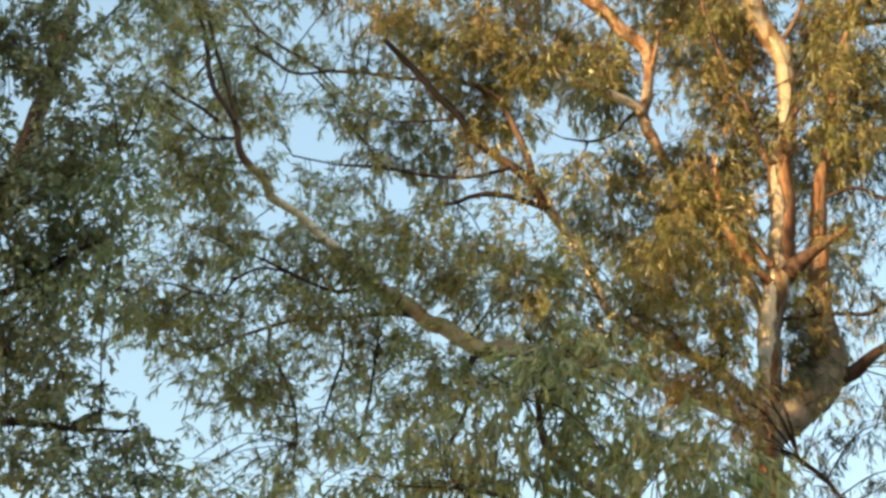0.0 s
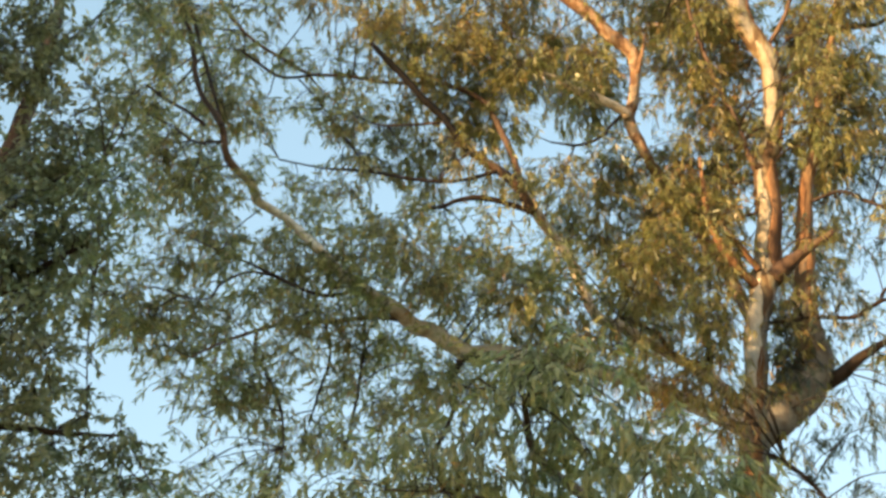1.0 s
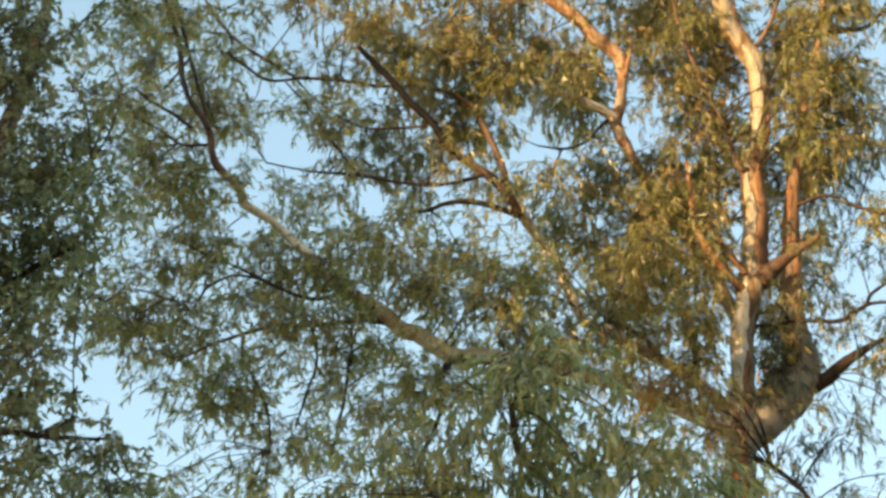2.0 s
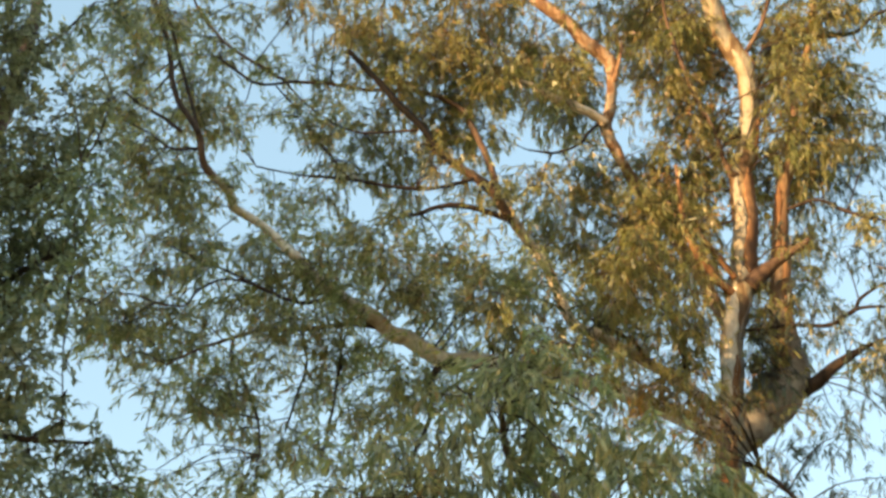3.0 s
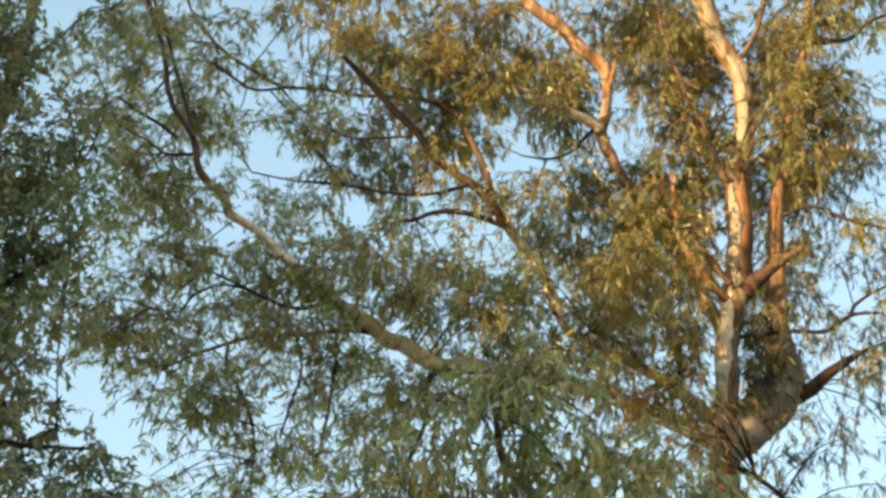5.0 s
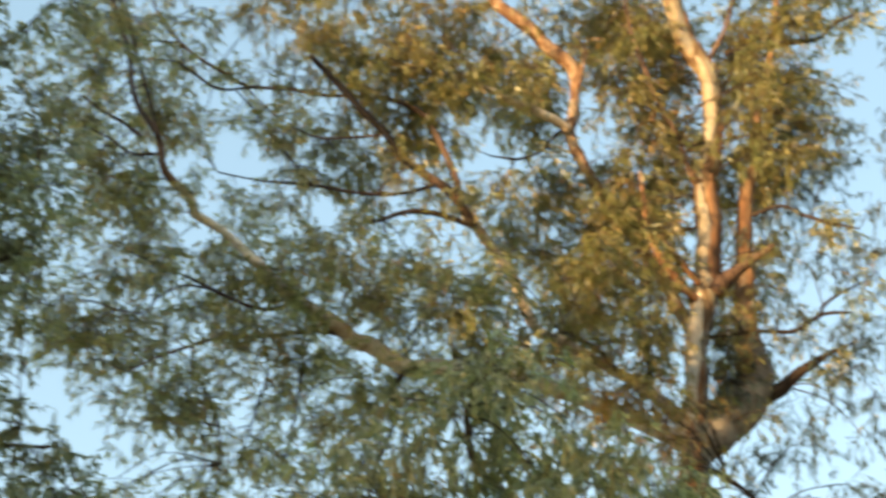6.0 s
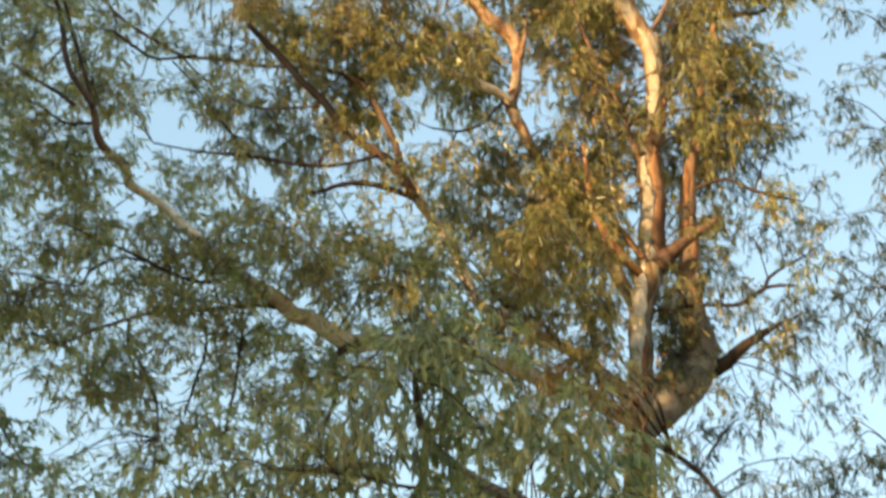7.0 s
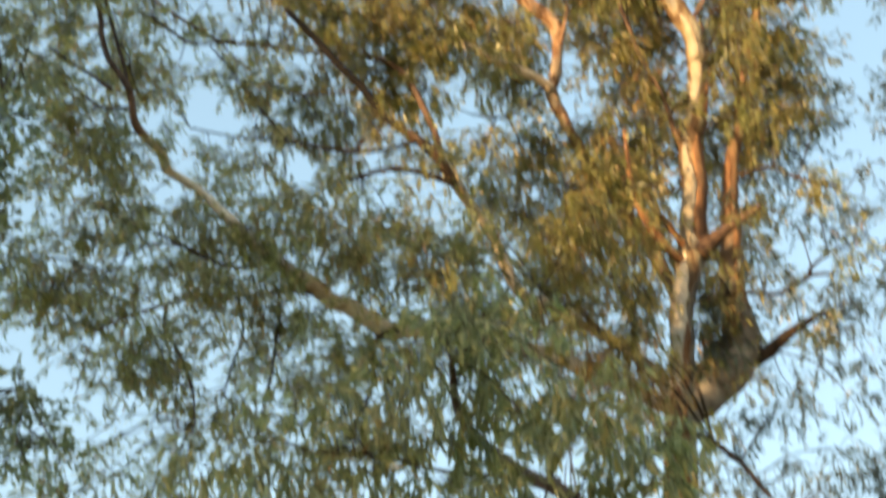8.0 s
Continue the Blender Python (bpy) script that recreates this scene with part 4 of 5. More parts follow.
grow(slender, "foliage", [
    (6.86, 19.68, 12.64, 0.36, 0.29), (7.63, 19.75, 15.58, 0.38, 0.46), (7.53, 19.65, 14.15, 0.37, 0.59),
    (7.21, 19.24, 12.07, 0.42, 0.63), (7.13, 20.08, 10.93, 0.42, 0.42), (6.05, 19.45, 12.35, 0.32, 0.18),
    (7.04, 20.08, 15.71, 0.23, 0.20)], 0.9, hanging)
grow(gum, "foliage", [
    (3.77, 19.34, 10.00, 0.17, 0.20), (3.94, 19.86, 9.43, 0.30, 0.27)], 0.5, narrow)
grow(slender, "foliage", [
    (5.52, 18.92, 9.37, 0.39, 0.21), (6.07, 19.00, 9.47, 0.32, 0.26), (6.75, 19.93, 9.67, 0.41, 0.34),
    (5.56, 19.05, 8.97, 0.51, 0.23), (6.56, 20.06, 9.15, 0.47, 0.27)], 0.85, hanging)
grow(gum, "near_foliage", [
    (0.50, 12.21, 7.47, 0.26, 0.16), (0.75, 12.45, 7.68, 0.19, 0.15), (0.32, 12.19, 7.26, 0.26, 0.16),
    (0.76, 12.50, 7.22, 0.26, 0.20), (0.06, 11.89, 6.86, 0.25, 0.19), (-0.35, 12.25, 6.92, 0.25, 0.19),
    (-0.73, 12.87, 7.05, 0.27, 0.19), (-0.96, 11.99, 6.52, 0.20, 0.15), (0.41, 12.54, 6.91, 0.30, 0.20),
    (0.90, 12.16, 6.79, 0.25, 0.19), (1.24, 12.13, 6.92, 0.23, 0.19), (1.27, 11.80, 6.49, 0.24, 0.15),
    (1.61, 11.80, 6.72, 0.23, 0.20), (2.05, 12.89, 6.94, 0.30, 0.16), (1.72, 12.75, 6.86, 0.26, 0.17),
    (-0.10, 12.71, 6.82, 0.26, 0.16)], 1.12, drooping)
grow(gum, "near_foliage", [
    (-0.54, 12.72, 6.73, 0.26, 0.16), (0.73, 12.89, 6.83, 0.30, 0.17), (-0.90, 11.97, 6.23, 0.32, 0.16),
    (-0.35, 12.46, 6.38, 0.34, 0.16), (0.27, 12.36, 6.38, 0.34, 0.16), (0.90, 12.45, 6.42, 0.34, 0.17),
    (1.46, 12.88, 6.58, 0.30, 0.17), (1.95, 12.67, 6.51, 0.30, 0.17), (-1.37, 12.91, 6.74, 0.22, 0.16),
    (1.15, 11.92, 7.04, 0.19, 0.12), (0.54, 12.54, 7.82, 0.20, 0.14), (0.74, 12.57, 7.91, 0.15, 0.12),
    (0.39, 12.65, 7.80, 0.17, 0.12), (1.00, 12.50, 7.68, 0.18, 0.13)], 1.12, drooping)
grow(gum, "foliage", [
    (-3.82, 20.66, 18.68, 0.92, 0.67), (-1.73, 18.97, 17.19, 0.92, 0.54), (-0.21, 20.97, 19.16, 1.11, 0.77),
    (1.38, 19.30, 17.56, 0.86, 0.63), (2.98, 19.92, 18.38, 0.98, 0.73), (5.00, 20.87, 19.07, 0.94, 0.77),
    (6.06, 20.25, 18.34, 0.91, 0.58), (3.73, 18.99, 19.04, 1.20, 0.88), (1.87, 18.74, 18.92, 1.11, 0.79),
    (5.60, 19.05, 19.20, 1.05, 0.80), (-0.20, 20.01, 19.86, 0.93, 0.67), (3.66, 21.19, 23.02, 1.20, 0.83),
    (5.58, 20.88, 22.46, 1.00, 0.73), (-2.93, 19.28, 18.78, 0.64, 0.48)], 1.0, narrow)
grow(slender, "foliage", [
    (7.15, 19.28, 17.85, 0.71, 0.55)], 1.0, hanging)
grow(gum, "foliage", [
    (1.57, 23.00, 21.34, 1.33, 1.04), (4.23, 21.82, 20.92, 1.45, 1.09), (6.40, 22.11, 19.53, 1.25, 0.98),
    (1.78, 21.23, 16.62, 0.99, 0.82), (3.31, 22.39, 15.40, 0.92, 0.92), (2.42, 22.73, 13.60, 0.90, 0.65),
    (4.90, 22.55, 14.25, 0.58, 0.49), (3.45, 22.00, 18.23, 1.04, 0.96)], 0.8, narrow)
grow(gum, "foliage", [
    (1.11, 19.06, 10.68, 0.40, 0.23), (1.46, 19.09, 11.07, 0.34, 0.24), (0.95, 18.28, 10.67, 0.29, 0.19),
    (2.00, 18.43, 10.74, 0.33, 0.24), (2.95, 18.40, 10.37, 0.23, 0.32), (0.44, 19.00, 10.65, 0.30, 0.20)], 0.5, narrow)
grow(gum, "foliage", [
    (-2.18, 18.94, 9.83, 0.26, 0.26), (-1.65, 18.00, 9.69, 0.25, 0.25), (-4.43, 18.75, 15.23, 0.26, 0.29),
    (-4.78, 18.62, 15.31, 0.26, 0.19), (-4.47, 18.46, 13.97, 0.28, 0.18), (-2.52, 18.95, 16.21, 0.30, 0.20)], 0.45, fine)
grow(gum, "foliage", [
    (-0.61, 19.39, 13.47, 0.25, 0.17), (1.37, 19.68, 16.38, 0.26, 0.20), (4.36, 19.27, 12.74, 0.25, 0.18)], 0.5, narrow)
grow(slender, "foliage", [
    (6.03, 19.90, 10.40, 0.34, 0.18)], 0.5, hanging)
grow(gum, "foliage", [
    (2.06, 18.77, 12.13, 0.38, 0.25), (2.04, 18.80, 11.68, 0.37, 0.24), (2.35, 18.76, 11.81, 0.27, 0.24)], 0.75, narrow)
grow(gum, "foliage", [
    (4.45, 21.38, 14.50, 0.21, 0.44), (4.56, 21.24, 15.45, 0.24, 0.40), (4.55, 21.20, 16.31, 0.29, 0.41),
    (4.64, 20.92, 16.91, 0.33, 0.41), (4.15, 21.48, 15.03, 0.48, 0.40), (4.23, 21.19, 13.57, 0.23, 0.31),
    (3.71, 20.85, 15.58, 0.40, 0.48), (3.85, 20.93, 17.32, 0.41, 0.50), (5.04, 21.50, 14.21, 0.24, 0.29),
    (4.20, 21.00, 12.69, 0.27, 0.34), (3.66, 21.11, 13.44, 0.28, 0.38), (4.93, 21.35, 14.95, 0.32, 0.40),
    (5.46, 21.49, 16.71, 0.50, 0.50)], 1.2, narrow)
grow(gum, "foliage", [
    (-1.96, 18.13, 10.84, 0.32, 0.19), (-1.45, 18.20, 10.88, 0.29, 0.18), (-0.40, 17.74, 10.26, 0.25, 0.21),
    (-1.48, 18.84, 10.50, 0.30, 0.24), (-0.62, 18.95, 10.23, 0.30, 0.24), (-1.44, 17.90, 11.05, 0.32, 0.17),
    (-2.05, 18.80, 11.53, 0.34, 0.18), (-0.16, 18.77, 11.51, 0.30, 0.18), (-0.29, 18.00, 11.32, 0.33, 0.17),
    (-0.83, 18.42, 11.78, 0.33, 0.17), (-1.77, 18.32, 12.11, 0.27, 0.20), (0.11, 18.63, 12.13, 0.34, 0.20),
    (0.49, 17.94, 11.37, 0.32, 0.23)], 0.8, fine)
grow(gum, "foliage", [
    (2.97, 19.37, 11.59, 0.22, 0.19), (2.97, 19.37, 11.17, 0.21, 0.21), (3.03, 18.74, 12.19, 0.25, 0.21),
    (2.98, 18.74, 11.76, 0.24, 0.20), (2.98, 18.74, 11.34, 0.23, 0.19), (2.35, 18.74, 12.51, 0.34, 0.25),
    (2.36, 18.74, 12.11, 0.34, 0.25)], 1.15, narrow)
grow(gum, "foliage", [
    (-0.86, 18.10, 10.78, 0.26, 0.15), (-0.28, 17.98, 10.20, 0.25, 0.21), (0.13, 18.07, 10.21, 0.25, 0.15),
    (0.32, 18.07, 10.11, 0.25, 0.16), (-0.09, 17.85, 10.31, 0.23, 0.13), (-1.12, 18.04, 11.01, 0.26, 0.13)], 0.8, fine)
grow(gum, "foliage", [
    (-2.39, 18.42, 8.89, 0.31, 0.22), (-2.50, 18.45, 8.58, 0.37, 0.21), (-2.00, 17.84, 8.41, 0.36, 0.22)], 0.6, fine)
grow(gum, "foliage", [
    (3.33, 19.35, 9.51, 0.24, 0.20), (3.15, 19.20, 9.14, 0.23, 0.19), (3.46, 19.44, 9.13, 0.24, 0.24),
    (3.61, 19.36, 9.59, 0.16, 0.20), (4.12, 19.22, 10.39, 0.27, 0.13)], 0.6, narrow)
grow(gum, "foliage", [
    (2.65, 19.50, 13.41, 0.29, 0.20), (2.97, 19.58, 13.76, 0.25, 0.22), (2.49, 19.50, 13.67, 0.19, 0.15),
    (3.07, 19.50, 15.40, 0.26, 0.23), (3.25, 19.64, 14.95, 0.21, 0.26), (2.82, 19.50, 14.36, 0.25, 0.18),
    (2.73, 19.50, 16.01, 0.23, 0.20), (1.59, 18.88, 15.32, 0.25, 0.18), (1.70, 18.92, 16.19, 0.23, 0.15),
    (2.55, 19.40, 14.97, 0.19, 0.22)], 0.8, narrow)
grow(gum, "foliage", [
    (4.50, 19.43, 15.03, 0.22, 0.19), (4.50, 19.30, 14.49, 0.22, 0.19), (4.36, 19.32, 14.16, 0.18, 0.13),
    (4.70, 19.26, 15.42, 0.23, 0.23), (4.85, 19.22, 14.84, 0.25, 0.22), (4.31, 19.49, 14.89, 0.13, 0.19),
    (4.83, 19.11, 14.15, 0.25, 0.22)], 0.75, narrow)
grow(gum, "foliage", [
    (4.01, 19.90, 12.11, 0.14, 0.17), (4.08, 19.92, 12.40, 0.13, 0.16)], 0.7, narrow)
grow(gum, "foliage", [
    (3.17, 18.52, 15.79, 0.22, 0.21), (4.31, 18.44, 14.73, 0.17, 0.20), (4.33, 18.79, 15.39, 0.19, 0.19),
    (4.58, 18.85, 15.67, 0.22, 0.19)], 0.8, narrow)
grow(gum, "foliage", [
    (-3.39, 17.96, 13.60, 0.25, 0.18), (-3.55, 17.49, 13.13, 0.23, 0.16), (-3.17, 18.18, 14.00, 0.17, 0.18),
    (-3.88, 18.06, 13.92, 0.24, 0.15), (-3.11, 17.81, 12.97, 0.23, 0.19), (-3.28, 17.40, 12.41, 0.22, 0.16)], 0.9, fine)
grow(neighbour, "foliage", [
    (-2.86, 10.78, 7.64, 0.20, 0.16), (-2.53, 10.60, 7.55, 0.17, 0.14), (-2.38, 10.60, 7.26, 0.14, 0.11),
    (-2.49, 10.11, 6.96, 0.15, 0.11)], 0.6, broad)
grow(gum, "foliage", [
    (0.97, 18.09, 12.05, 0.19, 0.15), (1.11, 17.81, 11.61, 0.17, 0.14), (1.25, 17.99, 11.50, 0.16, 0.12),
    (1.38, 17.94, 10.71, 0.19, 0.13), (1.78, 18.16, 10.60, 0.22, 0.13)], 0.75, fine)
grow(gum, "foliage", [
    (3.92, 19.72, 11.38, 0.14, 0.17), (3.20, 19.62, 13.27, 0.16, 0.16)], 0.8, narrow)

grow(gum, "foliage", [
    (1.19, 19.55, 11.32, 0.42, 0.23), (1.56, 19.48, 11.20, 0.41, 0.21), (1.71, 19.03, 10.68, 0.40, 0.18),
    (3.31, 19.12, 10.39, 0.23, 0.26), (3.40, 18.82, 10.47, 0.16, 0.22), (2.48, 19.00, 11.34, 0.31, 0.22),
    (1.88, 19.12, 11.40, 0.27, 0.23)], 0.32, rusty)
grow(gum, "foliage", [
    (3.26, 19.84, 14.74, 0.26, 0.33), (3.31, 19.75, 13.97, 0.30, 0.37), (2.89, 18.97, 12.90, 0.28, 0.31),
    (3.24, 19.19, 13.03, 0.21, 0.31), (2.83, 18.99, 13.66, 0.29, 0.31), (2.58, 19.25, 12.58, 0.35, 0.27),
    (2.15, 19.18, 12.46, 0.35, 0.27), (2.86, 19.19, 14.93, 0.30, 0.24), (2.40, 19.29, 13.10, 0.29, 0.31),
    (3.19, 19.05, 11.68, 0.17, 0.30), (2.71, 18.92, 11.84, 0.27, 0.26), (1.08, 19.15, 14.90, 0.30, 0.20),
    (0.58, 19.30, 15.83, 0.45, 0.25)], 0.22, rusty)
grow(gum, "foliage", [
    (3.98, 19.69, 11.70, 0.21, 0.27), (3.93, 19.49, 11.91, 0.11, 0.15), (4.43, 19.64, 11.67, 0.28, 0.12)], 0.35, narrow)
grow(gum, "foliage", [
    (-3.64, 18.07, 10.58, 0.19, 0.18), (-3.41, 18.17, 10.27, 0.22, 0.21), (-3.20, 18.55, 10.24, 0.19, 0.18),
    (-3.64, 18.56, 11.12, 0.23, 0.18), (-3.80, 17.88, 10.84, 0.16, 0.14)], 0.6, fine)
grow(gum, "foliage", [
    (-2.73, 18.52, 14.30, 0.20, 0.22), (-2.57, 18.38, 13.91, 0.14, 0.15), (-1.31, 18.47, 14.35, 0.18, 0.16)], 0.7, fine)
grow(gum, "foliage", [
    (-0.06, 17.66, 13.18, 0.17, 0.13), (0.19, 17.62, 12.97, 0.15, 0.12), (-0.16, 17.64, 12.89, 0.20, 0.12)], 0.8, narrow)
grow(gum, "foliage", [
    (3.00, 18.89, 10.29, 0.26, 0.18), (2.24, 18.99, 10.66, 0.30, 0.18), (3.21, 18.82, 10.51, 0.17, 0.22),
    (3.25, 18.69, 9.95, 0.17, 0.19), (2.93, 18.84, 10.67, 0.24, 0.18)], 0.32, rusty)
grow(gum, "foliage", [
    (0.08, 13.34, 7.97, 0.14, 0.07), (0.30, 13.35, 7.84, 0.12, 0.06), (-0.11, 13.31, 7.89, 0.09, 0.05),
    (0.67, 13.01, 7.76, 0.10, 0.05)], 0.8, rusty)
grow(gum, "foliage", [
    (4.69, 20.89, 12.18, 0.19, 0.20), (4.18, 20.72, 12.56, 0.10, 0.16)], 0.6, narrow)
grow(gum, "foliage", [
    (-0.22, 19.53, 11.71, 0.24, 0.15), (0.20, 19.47, 11.55, 0.21, 0.15), (0.54, 19.54, 11.53, 0.22, 0.17),
    (-0.34, 19.55, 12.04, 0.24, 0.17), (0.68, 19.58, 11.80, 0.21, 0.17)], 0.9, fine)
grow(gum, "foliage", [
    (1.03, 19.74, 11.72, 0.28, 0.19), (1.42, 19.75, 11.65, 0.28, 0.17), (1.79, 19.71, 11.47, 0.25, 0.15),
    (1.09, 19.41, 11.87, 0.24, 0.17)], 0.6, rusty)
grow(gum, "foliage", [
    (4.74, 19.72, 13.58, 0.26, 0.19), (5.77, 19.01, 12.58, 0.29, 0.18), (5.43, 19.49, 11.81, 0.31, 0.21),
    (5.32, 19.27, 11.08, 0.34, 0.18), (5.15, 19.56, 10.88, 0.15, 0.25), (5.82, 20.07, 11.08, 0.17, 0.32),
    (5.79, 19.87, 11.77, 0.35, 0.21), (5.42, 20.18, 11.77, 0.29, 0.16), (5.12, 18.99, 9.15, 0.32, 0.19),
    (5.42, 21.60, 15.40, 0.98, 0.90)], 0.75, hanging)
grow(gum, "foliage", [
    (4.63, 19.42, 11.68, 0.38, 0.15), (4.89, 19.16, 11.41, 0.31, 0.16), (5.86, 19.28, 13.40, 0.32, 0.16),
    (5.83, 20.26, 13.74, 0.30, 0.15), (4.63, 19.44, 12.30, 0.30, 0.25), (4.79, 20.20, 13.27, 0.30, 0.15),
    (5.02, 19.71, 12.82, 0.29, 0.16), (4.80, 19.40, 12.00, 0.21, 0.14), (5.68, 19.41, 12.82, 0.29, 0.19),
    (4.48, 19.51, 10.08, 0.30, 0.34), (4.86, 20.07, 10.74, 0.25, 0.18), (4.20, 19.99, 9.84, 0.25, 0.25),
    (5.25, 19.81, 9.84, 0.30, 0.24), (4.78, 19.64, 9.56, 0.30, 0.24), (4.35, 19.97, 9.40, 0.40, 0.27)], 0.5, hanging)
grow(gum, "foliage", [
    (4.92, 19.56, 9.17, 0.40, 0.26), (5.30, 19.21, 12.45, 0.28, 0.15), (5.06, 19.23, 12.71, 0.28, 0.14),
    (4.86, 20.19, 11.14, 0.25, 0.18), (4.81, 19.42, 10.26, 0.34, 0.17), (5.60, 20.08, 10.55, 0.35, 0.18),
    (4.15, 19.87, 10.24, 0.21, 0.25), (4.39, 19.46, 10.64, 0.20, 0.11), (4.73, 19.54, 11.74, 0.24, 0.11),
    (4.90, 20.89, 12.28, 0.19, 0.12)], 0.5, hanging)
grow(neighbour, "foliage", [
    (-3.20, 10.71, 6.93, 0.17, 0.13), (-2.93, 10.36, 6.73, 0.15, 0.12), (-2.90, 10.84, 6.94, 0.13, 0.12),
    (-3.10, 10.71, 6.69, 0.16, 0.12), (-2.87, 10.62, 6.61, 0.13, 0.11), (-3.05, 10.47, 6.37, 0.15, 0.12),
    (-2.92, 10.65, 6.43, 0.13, 0.11), (-2.76, 10.53, 6.90, 0.10, 0.08)], 0.62, broad)
grow(neighbour, "foliage", [
    (-2.53, 10.61, 6.58, 0.03, 0.04), (-2.50, 10.59, 6.41, 0.04, 0.04)], 3.0, broad)
grow(neighbour, "foliage", [
    (-2.37, 10.91, 6.18, 0.13, 0.09), (-2.17, 10.92, 6.06, 0.13, 0.09), (-2.46, 10.88, 6.02, 0.15, 0.10),
    (-1.98, 10.66, 5.84, 0.13, 0.09)], 0.6, broad)
grow(gum, "foliage", [
    (-3.01, 17.90, 9.67, 0.19, 0.12), (-2.80, 17.98, 9.22, 0.18, 0.14), (-3.37, 18.26, 9.70, 0.16, 0.10),
    (-2.51, 18.27, 9.56, 0.16, 0.12), (-3.12, 17.76, 9.07, 0.15, 0.09)], 0.22, fine)
grow(gum, "foliage", [
    (2.80, 20.42, 16.96, 0.27, 0.23), (3.32, 20.60, 17.30, 0.28, 0.25), (3.54, 20.28, 16.36, 0.24, 0.24),
    (2.90, 20.40, 16.06, 0.27, 0.24), (3.45, 20.28, 15.59, 0.22, 0.22), (3.06, 20.35, 14.89, 0.23, 0.20),
    (3.62, 20.32, 15.24, 0.17, 0.22), (2.35, 20.37, 14.54, 0.26, 0.20)], 0.42, rusty)
grow(gum, "foliage", [
    (4.82, 20.92, 17.03, 0.28, 0.25), (5.32, 21.10, 16.85, 0.30, 0.25), (4.93, 20.78, 15.94, 0.29, 0.26),
    (5.44, 20.90, 15.92, 0.27, 0.25), (4.71, 20.78, 15.27, 0.24, 0.23), (5.17, 20.77, 15.17, 0.27, 0.23),
    (5.71, 20.85, 15.60, 0.24, 0.23), (4.57, 20.82, 16.25, 0.18, 0.23), (5.74, 20.87, 17.29, 0.28, 0.20)], 0.42, rusty)
grow(gum, "foliage", [
    (3.85, 20.64, 16.67, 0.21, 0.27), (3.94, 20.65, 16.24, 0.16, 0.30), (3.99, 20.61, 15.67, 0.11, 0.24),
    (3.65, 20.31, 16.73, 0.24, 0.23)], 0.9, rusty)
grow(gum, "foliage", [
    (2.23, 20.31, 16.86, 0.21, 0.18), (2.45, 20.18, 16.60, 0.14, 0.19), (1.25, 20.34, 16.75, 0.24, 0.23),
    (1.12, 20.28, 16.36, 0.24, 0.23), (1.40, 20.04, 16.87, 0.16, 0.17), (0.78, 20.39, 16.94, 0.32, 0.27)], 0.8, rusty)
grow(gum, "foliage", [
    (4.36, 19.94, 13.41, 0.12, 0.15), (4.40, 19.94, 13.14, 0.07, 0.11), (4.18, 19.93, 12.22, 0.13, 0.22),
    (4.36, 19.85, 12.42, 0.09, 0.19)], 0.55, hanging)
grow(gum, "foliage", [
    (2.44, 19.37, 13.69, 0.22, 0.21), (2.56, 19.27, 13.38, 0.22, 0.21)], 1.0, narrow)
grow(gum, "foliage", [
    (-1.20, 17.93, 11.30, 0.16, 0.14), (-0.93, 17.91, 11.10, 0.12, 0.11), (-1.36, 17.92, 11.52, 0.14, 0.13)], 1.0, fine)
grow(gum, "foliage", [
    (0.51, 11.87, 7.39, 0.15, 0.12), (0.69, 11.77, 7.22, 0.12, 0.10)], 1.2, drooping)
grow(gum, "foliage", [
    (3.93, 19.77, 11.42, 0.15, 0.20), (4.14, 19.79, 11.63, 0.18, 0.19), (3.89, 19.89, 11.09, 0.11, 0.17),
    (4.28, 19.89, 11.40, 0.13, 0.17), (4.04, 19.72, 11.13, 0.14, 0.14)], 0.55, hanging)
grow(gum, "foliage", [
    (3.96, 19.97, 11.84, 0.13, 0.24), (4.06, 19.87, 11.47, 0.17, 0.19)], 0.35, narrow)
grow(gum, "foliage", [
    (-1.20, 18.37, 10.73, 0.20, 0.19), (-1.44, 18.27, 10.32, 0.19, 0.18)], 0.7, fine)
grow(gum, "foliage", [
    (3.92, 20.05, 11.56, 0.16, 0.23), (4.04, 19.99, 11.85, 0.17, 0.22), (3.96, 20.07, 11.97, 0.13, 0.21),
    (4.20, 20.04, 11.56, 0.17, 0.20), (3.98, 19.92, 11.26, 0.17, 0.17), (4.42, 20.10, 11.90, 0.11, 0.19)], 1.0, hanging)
grow(gum, "foliage", [
    (2.51, 19.38, 10.61, 0.23, 0.13), (2.21, 19.35, 10.72, 0.20, 0.12), (3.04, 19.21, 10.21, 0.17, 0.15)], 0.7, rusty)
grow(gum, "foliage", [
    (4.33, 19.97, 11.21, 0.11, 0.15), (3.81, 19.87, 11.01, 0.13, 0.14)], 0.5, narrow)
grow(gum, "foliage", [
    (5.02, 20.07, 12.21, 0.17, 0.16), (4.73, 19.97, 12.32, 0.16, 0.14)], 0.7, hanging)
grow(gum, "foliage", [
    (0.20, 19.64, 14.70, 0.27, 0.21), (0.46, 19.90, 14.64, 0.23, 0.20), (-0.63, 19.42, 15.64, 0.33, 0.25),
    (-0.18, 19.60, 15.87, 0.31, 0.24), (0.28, 19.42, 15.55, 0.33, 0.25), (0.73, 19.40, 15.35, 0.30, 0.23),
    (1.12, 19.52, 15.81, 0.27, 0.22), (-0.33, 19.47, 15.13, 0.26, 0.20), (0.05, 19.55, 15.09, 0.27, 0.22)], 0.75, narrow)
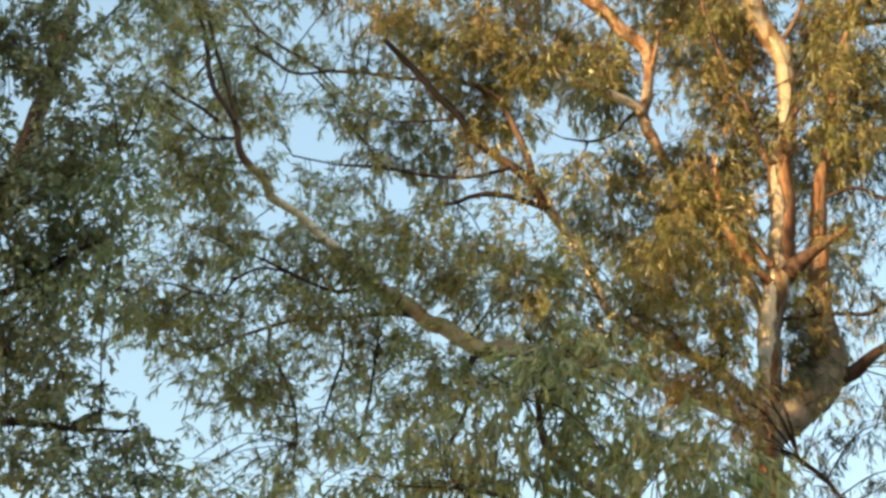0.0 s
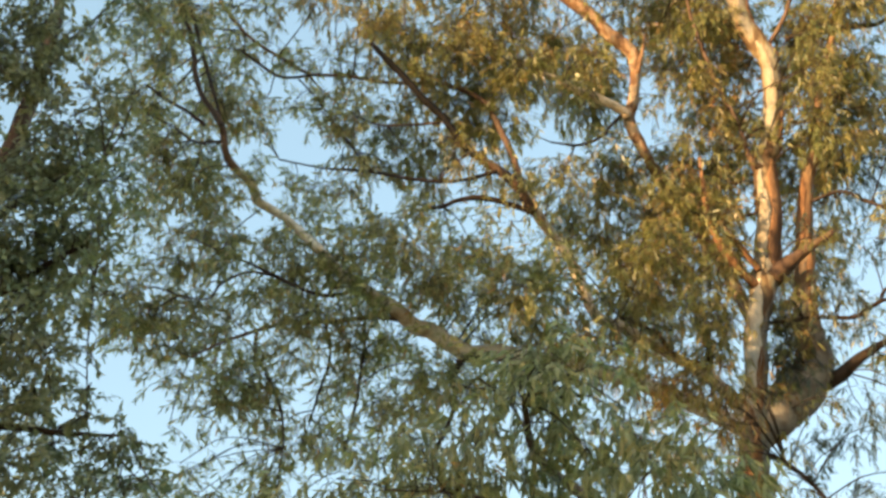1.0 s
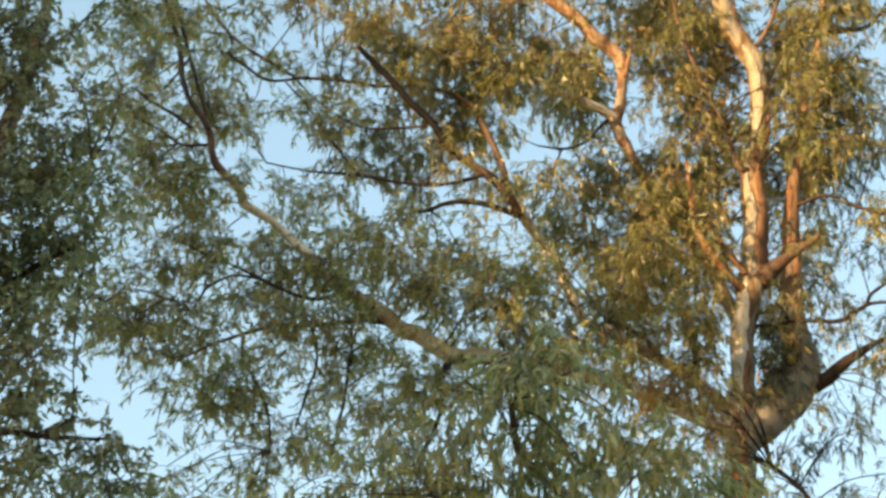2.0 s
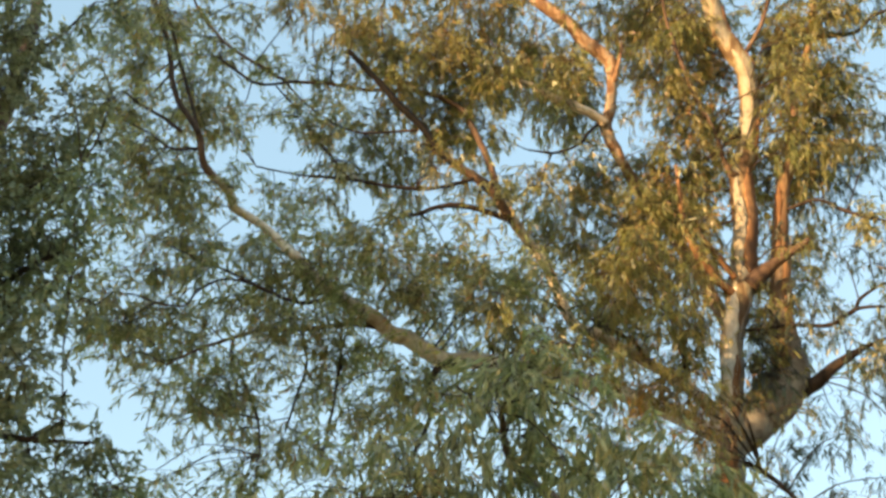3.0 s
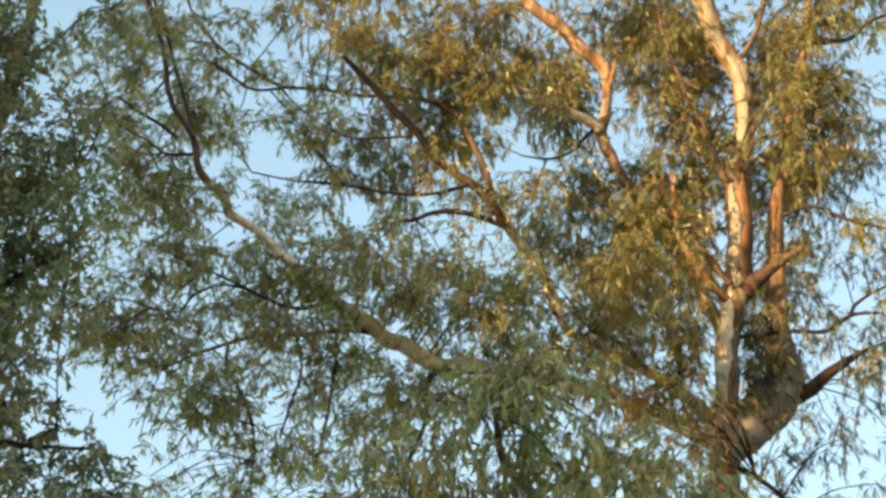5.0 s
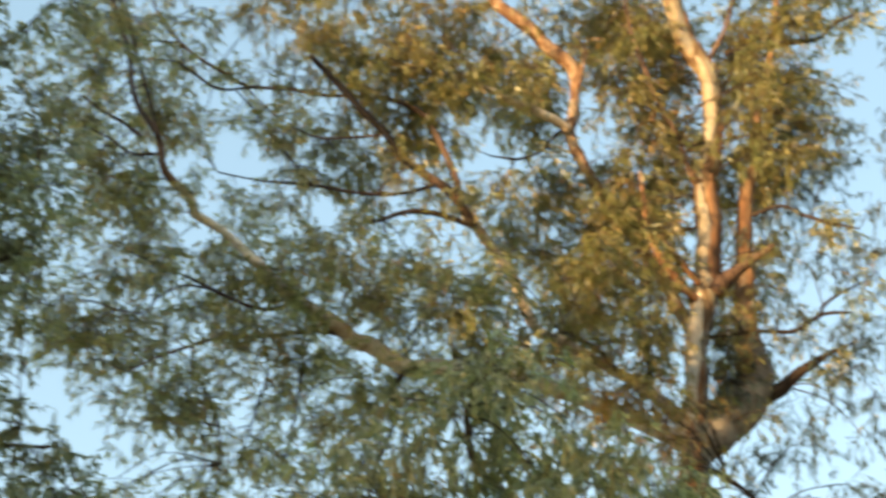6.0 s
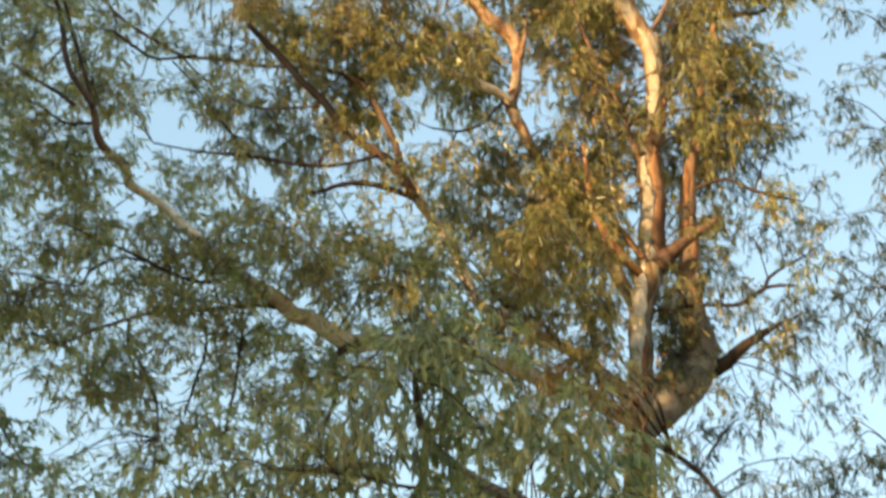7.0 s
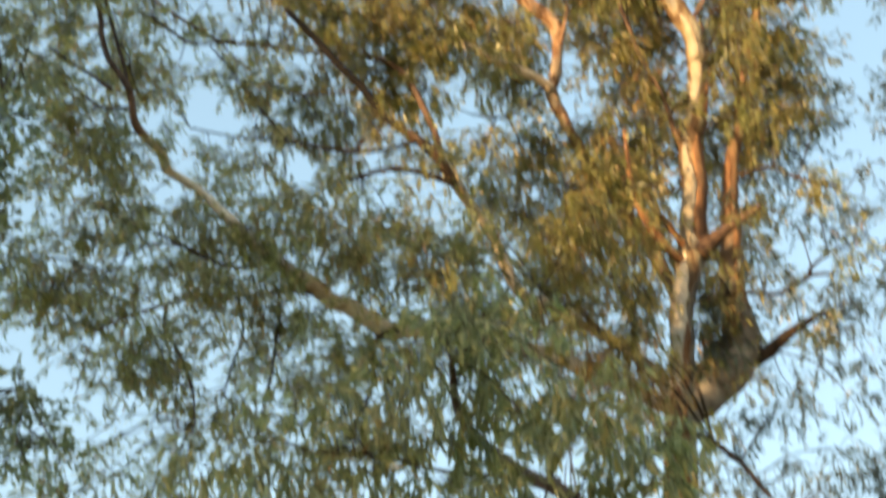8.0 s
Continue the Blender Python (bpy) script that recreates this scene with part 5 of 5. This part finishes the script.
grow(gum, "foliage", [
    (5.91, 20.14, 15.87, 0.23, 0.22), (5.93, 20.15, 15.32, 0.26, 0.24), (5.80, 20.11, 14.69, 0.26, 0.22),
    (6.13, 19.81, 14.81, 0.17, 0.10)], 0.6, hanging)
grow(gum, "foliage", [
    (-3.48, 17.54, 8.66, 0.24, 0.18), (-3.16, 17.55, 8.41, 0.30, 0.18), (-2.75, 17.51, 8.55, 0.24, 0.18),
    (-2.90, 17.21, 8.75, 0.16, 0.12)], 0.8, fine)
grow(gum, "foliage", [
    (3.91, 19.88, 11.01, 0.14, 0.14), (3.86, 19.84, 11.30, 0.11, 0.20)], 0.7, narrow)
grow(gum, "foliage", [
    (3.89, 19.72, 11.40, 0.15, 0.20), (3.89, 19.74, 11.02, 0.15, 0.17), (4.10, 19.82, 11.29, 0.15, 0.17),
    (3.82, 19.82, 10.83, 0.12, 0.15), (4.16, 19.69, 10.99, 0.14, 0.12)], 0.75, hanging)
grow(gum, "foliage", [
    (3.97, 19.85, 11.31, 0.20, 0.23), (3.92, 19.78, 11.66, 0.14, 0.20)], 0.4, rusty)
grow(gum, "foliage", [
    (2.61, 19.07, 10.46, 0.24, 0.16), (2.88, 19.09, 10.31, 0.23, 0.15), (2.83, 19.19, 10.68, 0.23, 0.16),
    (3.10, 19.19, 10.59, 0.17, 0.19), (2.31, 19.02, 10.57, 0.23, 0.13)], 0.75, rusty)
grow(gum, "foliage", [
    (2.39, 19.17, 10.57, 0.24, 0.15)], 0.6, narrow)
grow(gum, "foliage", [
    (2.65, 20.44, 17.28, 0.19, 0.25), (2.71, 20.45, 16.89, 0.15, 0.20), (2.45, 20.41, 17.40, 0.18, 0.18),
    (2.84, 20.11, 16.93, 0.18, 0.23)], 0.8, narrow)
grow(gum, "foliage", [
    (-2.48, 17.67, 13.30, 0.13, 0.19), (-2.48, 17.57, 12.84, 0.15, 0.16)], 0.6, fine)
grow(gum, "foliage", [
    (-0.33, 17.93, 13.38, 0.18, 0.13), (-0.13, 17.89, 13.16, 0.16, 0.13)], 0.8, hanging)
grow(gum, "foliage", [
    (1.46, 18.77, 11.56, 0.20, 0.18), (1.69, 18.79, 11.31, 0.22, 0.16), (2.02, 18.89, 11.12, 0.23, 0.15),
    (1.23, 18.89, 12.10, 0.14, 0.15), (2.29, 18.72, 10.86, 0.20, 0.13)], 0.65, narrow)
grow(gum, "foliage", [
    (1.63, 17.02, 9.20, 0.26, 0.17), (1.94, 16.75, 8.96, 0.27, 0.19), (2.33, 17.09, 9.04, 0.24, 0.18),
    (2.41, 16.96, 8.70, 0.26, 0.18), (1.84, 16.48, 8.50, 0.26, 0.17), (2.66, 17.18, 9.27, 0.18, 0.18)], 0.55, rusty)


tufts(gum, 100, 0.15, fine)
tufts(neighbour, 24, 0.12, broad)


# ---- unseen trees, added behind the viewer's shoulder to cast the shade over the gum ----
def shade_tree(x, y, top, spread, seed, thick=1.0):
    tree = tagged(new("shade_tree"), "broad dense unseen tree, added to cast evening shade", "tree", "trees")
    tree.matrix_basis = pose(x, y, 0)
    rng = np.random.default_rng(seed)
    limb(tree, "trunk", neighbour_bark, [(x, y, -0.1, 0.42), (x + 0.1, y, 1.5, 0.33), (x - 0.1, y + 0.1, 0.35 * top, 0.27), (x, y, 0.8 * top, 0.09)])
    for k in range(9):
        a, h = k * 2.4, top * (0.2 + 0.06 * k)
        out = spread * (0.85 - 0.05 * k)
        limb(tree, "limb", neighbour_bark, [(x, y, h, 0.12), (x + 0.4 * out * math.cos(a), y + 0.4 * out * math.sin(a), h + 0.08 * top, 0.08), (x + out * math.cos(a), y + out * math.sin(a), h + 0.14 * top, 0.03)])
    clumps = []
    for k in range(100):
        h = rng.uniform(0.12, 0.97)
        wide = spread * math.sqrt(max(0.02, 1 - ((h - 0.42) / 0.58) ** 2)) * rng.uniform(0.2, 1.0)
        a = rng.uniform(0, 6.28)
        clumps.append((x + wide * math.cos(a), y + wide * math.sin(a), top * h, 0.24 * spread, 0.2 * spread))
    grow(tree, "foliage", clumps, thick, (broad_leaf, 0.30, 0.15, 0.4, 9, 13, 0.5))
    return tree


SEED[0] = 700
shade_tree(-17.0, 10.0, 20.8, 5.5, 3, 1.25)
shade_tree(-15.55, 8.4, 19.0, 3.0, 5, 0.8)
shade_tree(-11.4, 10.5, 15.2, 2.9, 11)
shade_tree(-10.5, 3.7, 20.5, 2.6, 8, 0.35)
shade_tree(-17.5, -2.5, 15.0, 4.2, 13, 0.6)
screen = shade_tree(-15.95, 6.2, 16.9, 1.55, 21, 1.5)
# bough added out of view to shade the foliage left of the trunk
limb(screen, "limb", neighbour_bark, [(-15.4, 6.2, 12.4, 0.12), (-14.2, 6.2, 13.8, 0.08), (-13.0, 5.9, 14.9, 0.03)])
grow(screen, "foliage", [(-12.95, 6.05, 15.1, 0.42, 0.34), (-13.15, 5.75, 14.8, 0.42, 0.34), (-13.45, 6.3, 15.1, 0.4, 0.3)], 1.0, (broad_leaf, 0.30, 0.15, 0.4, 9, 13, 0.5))
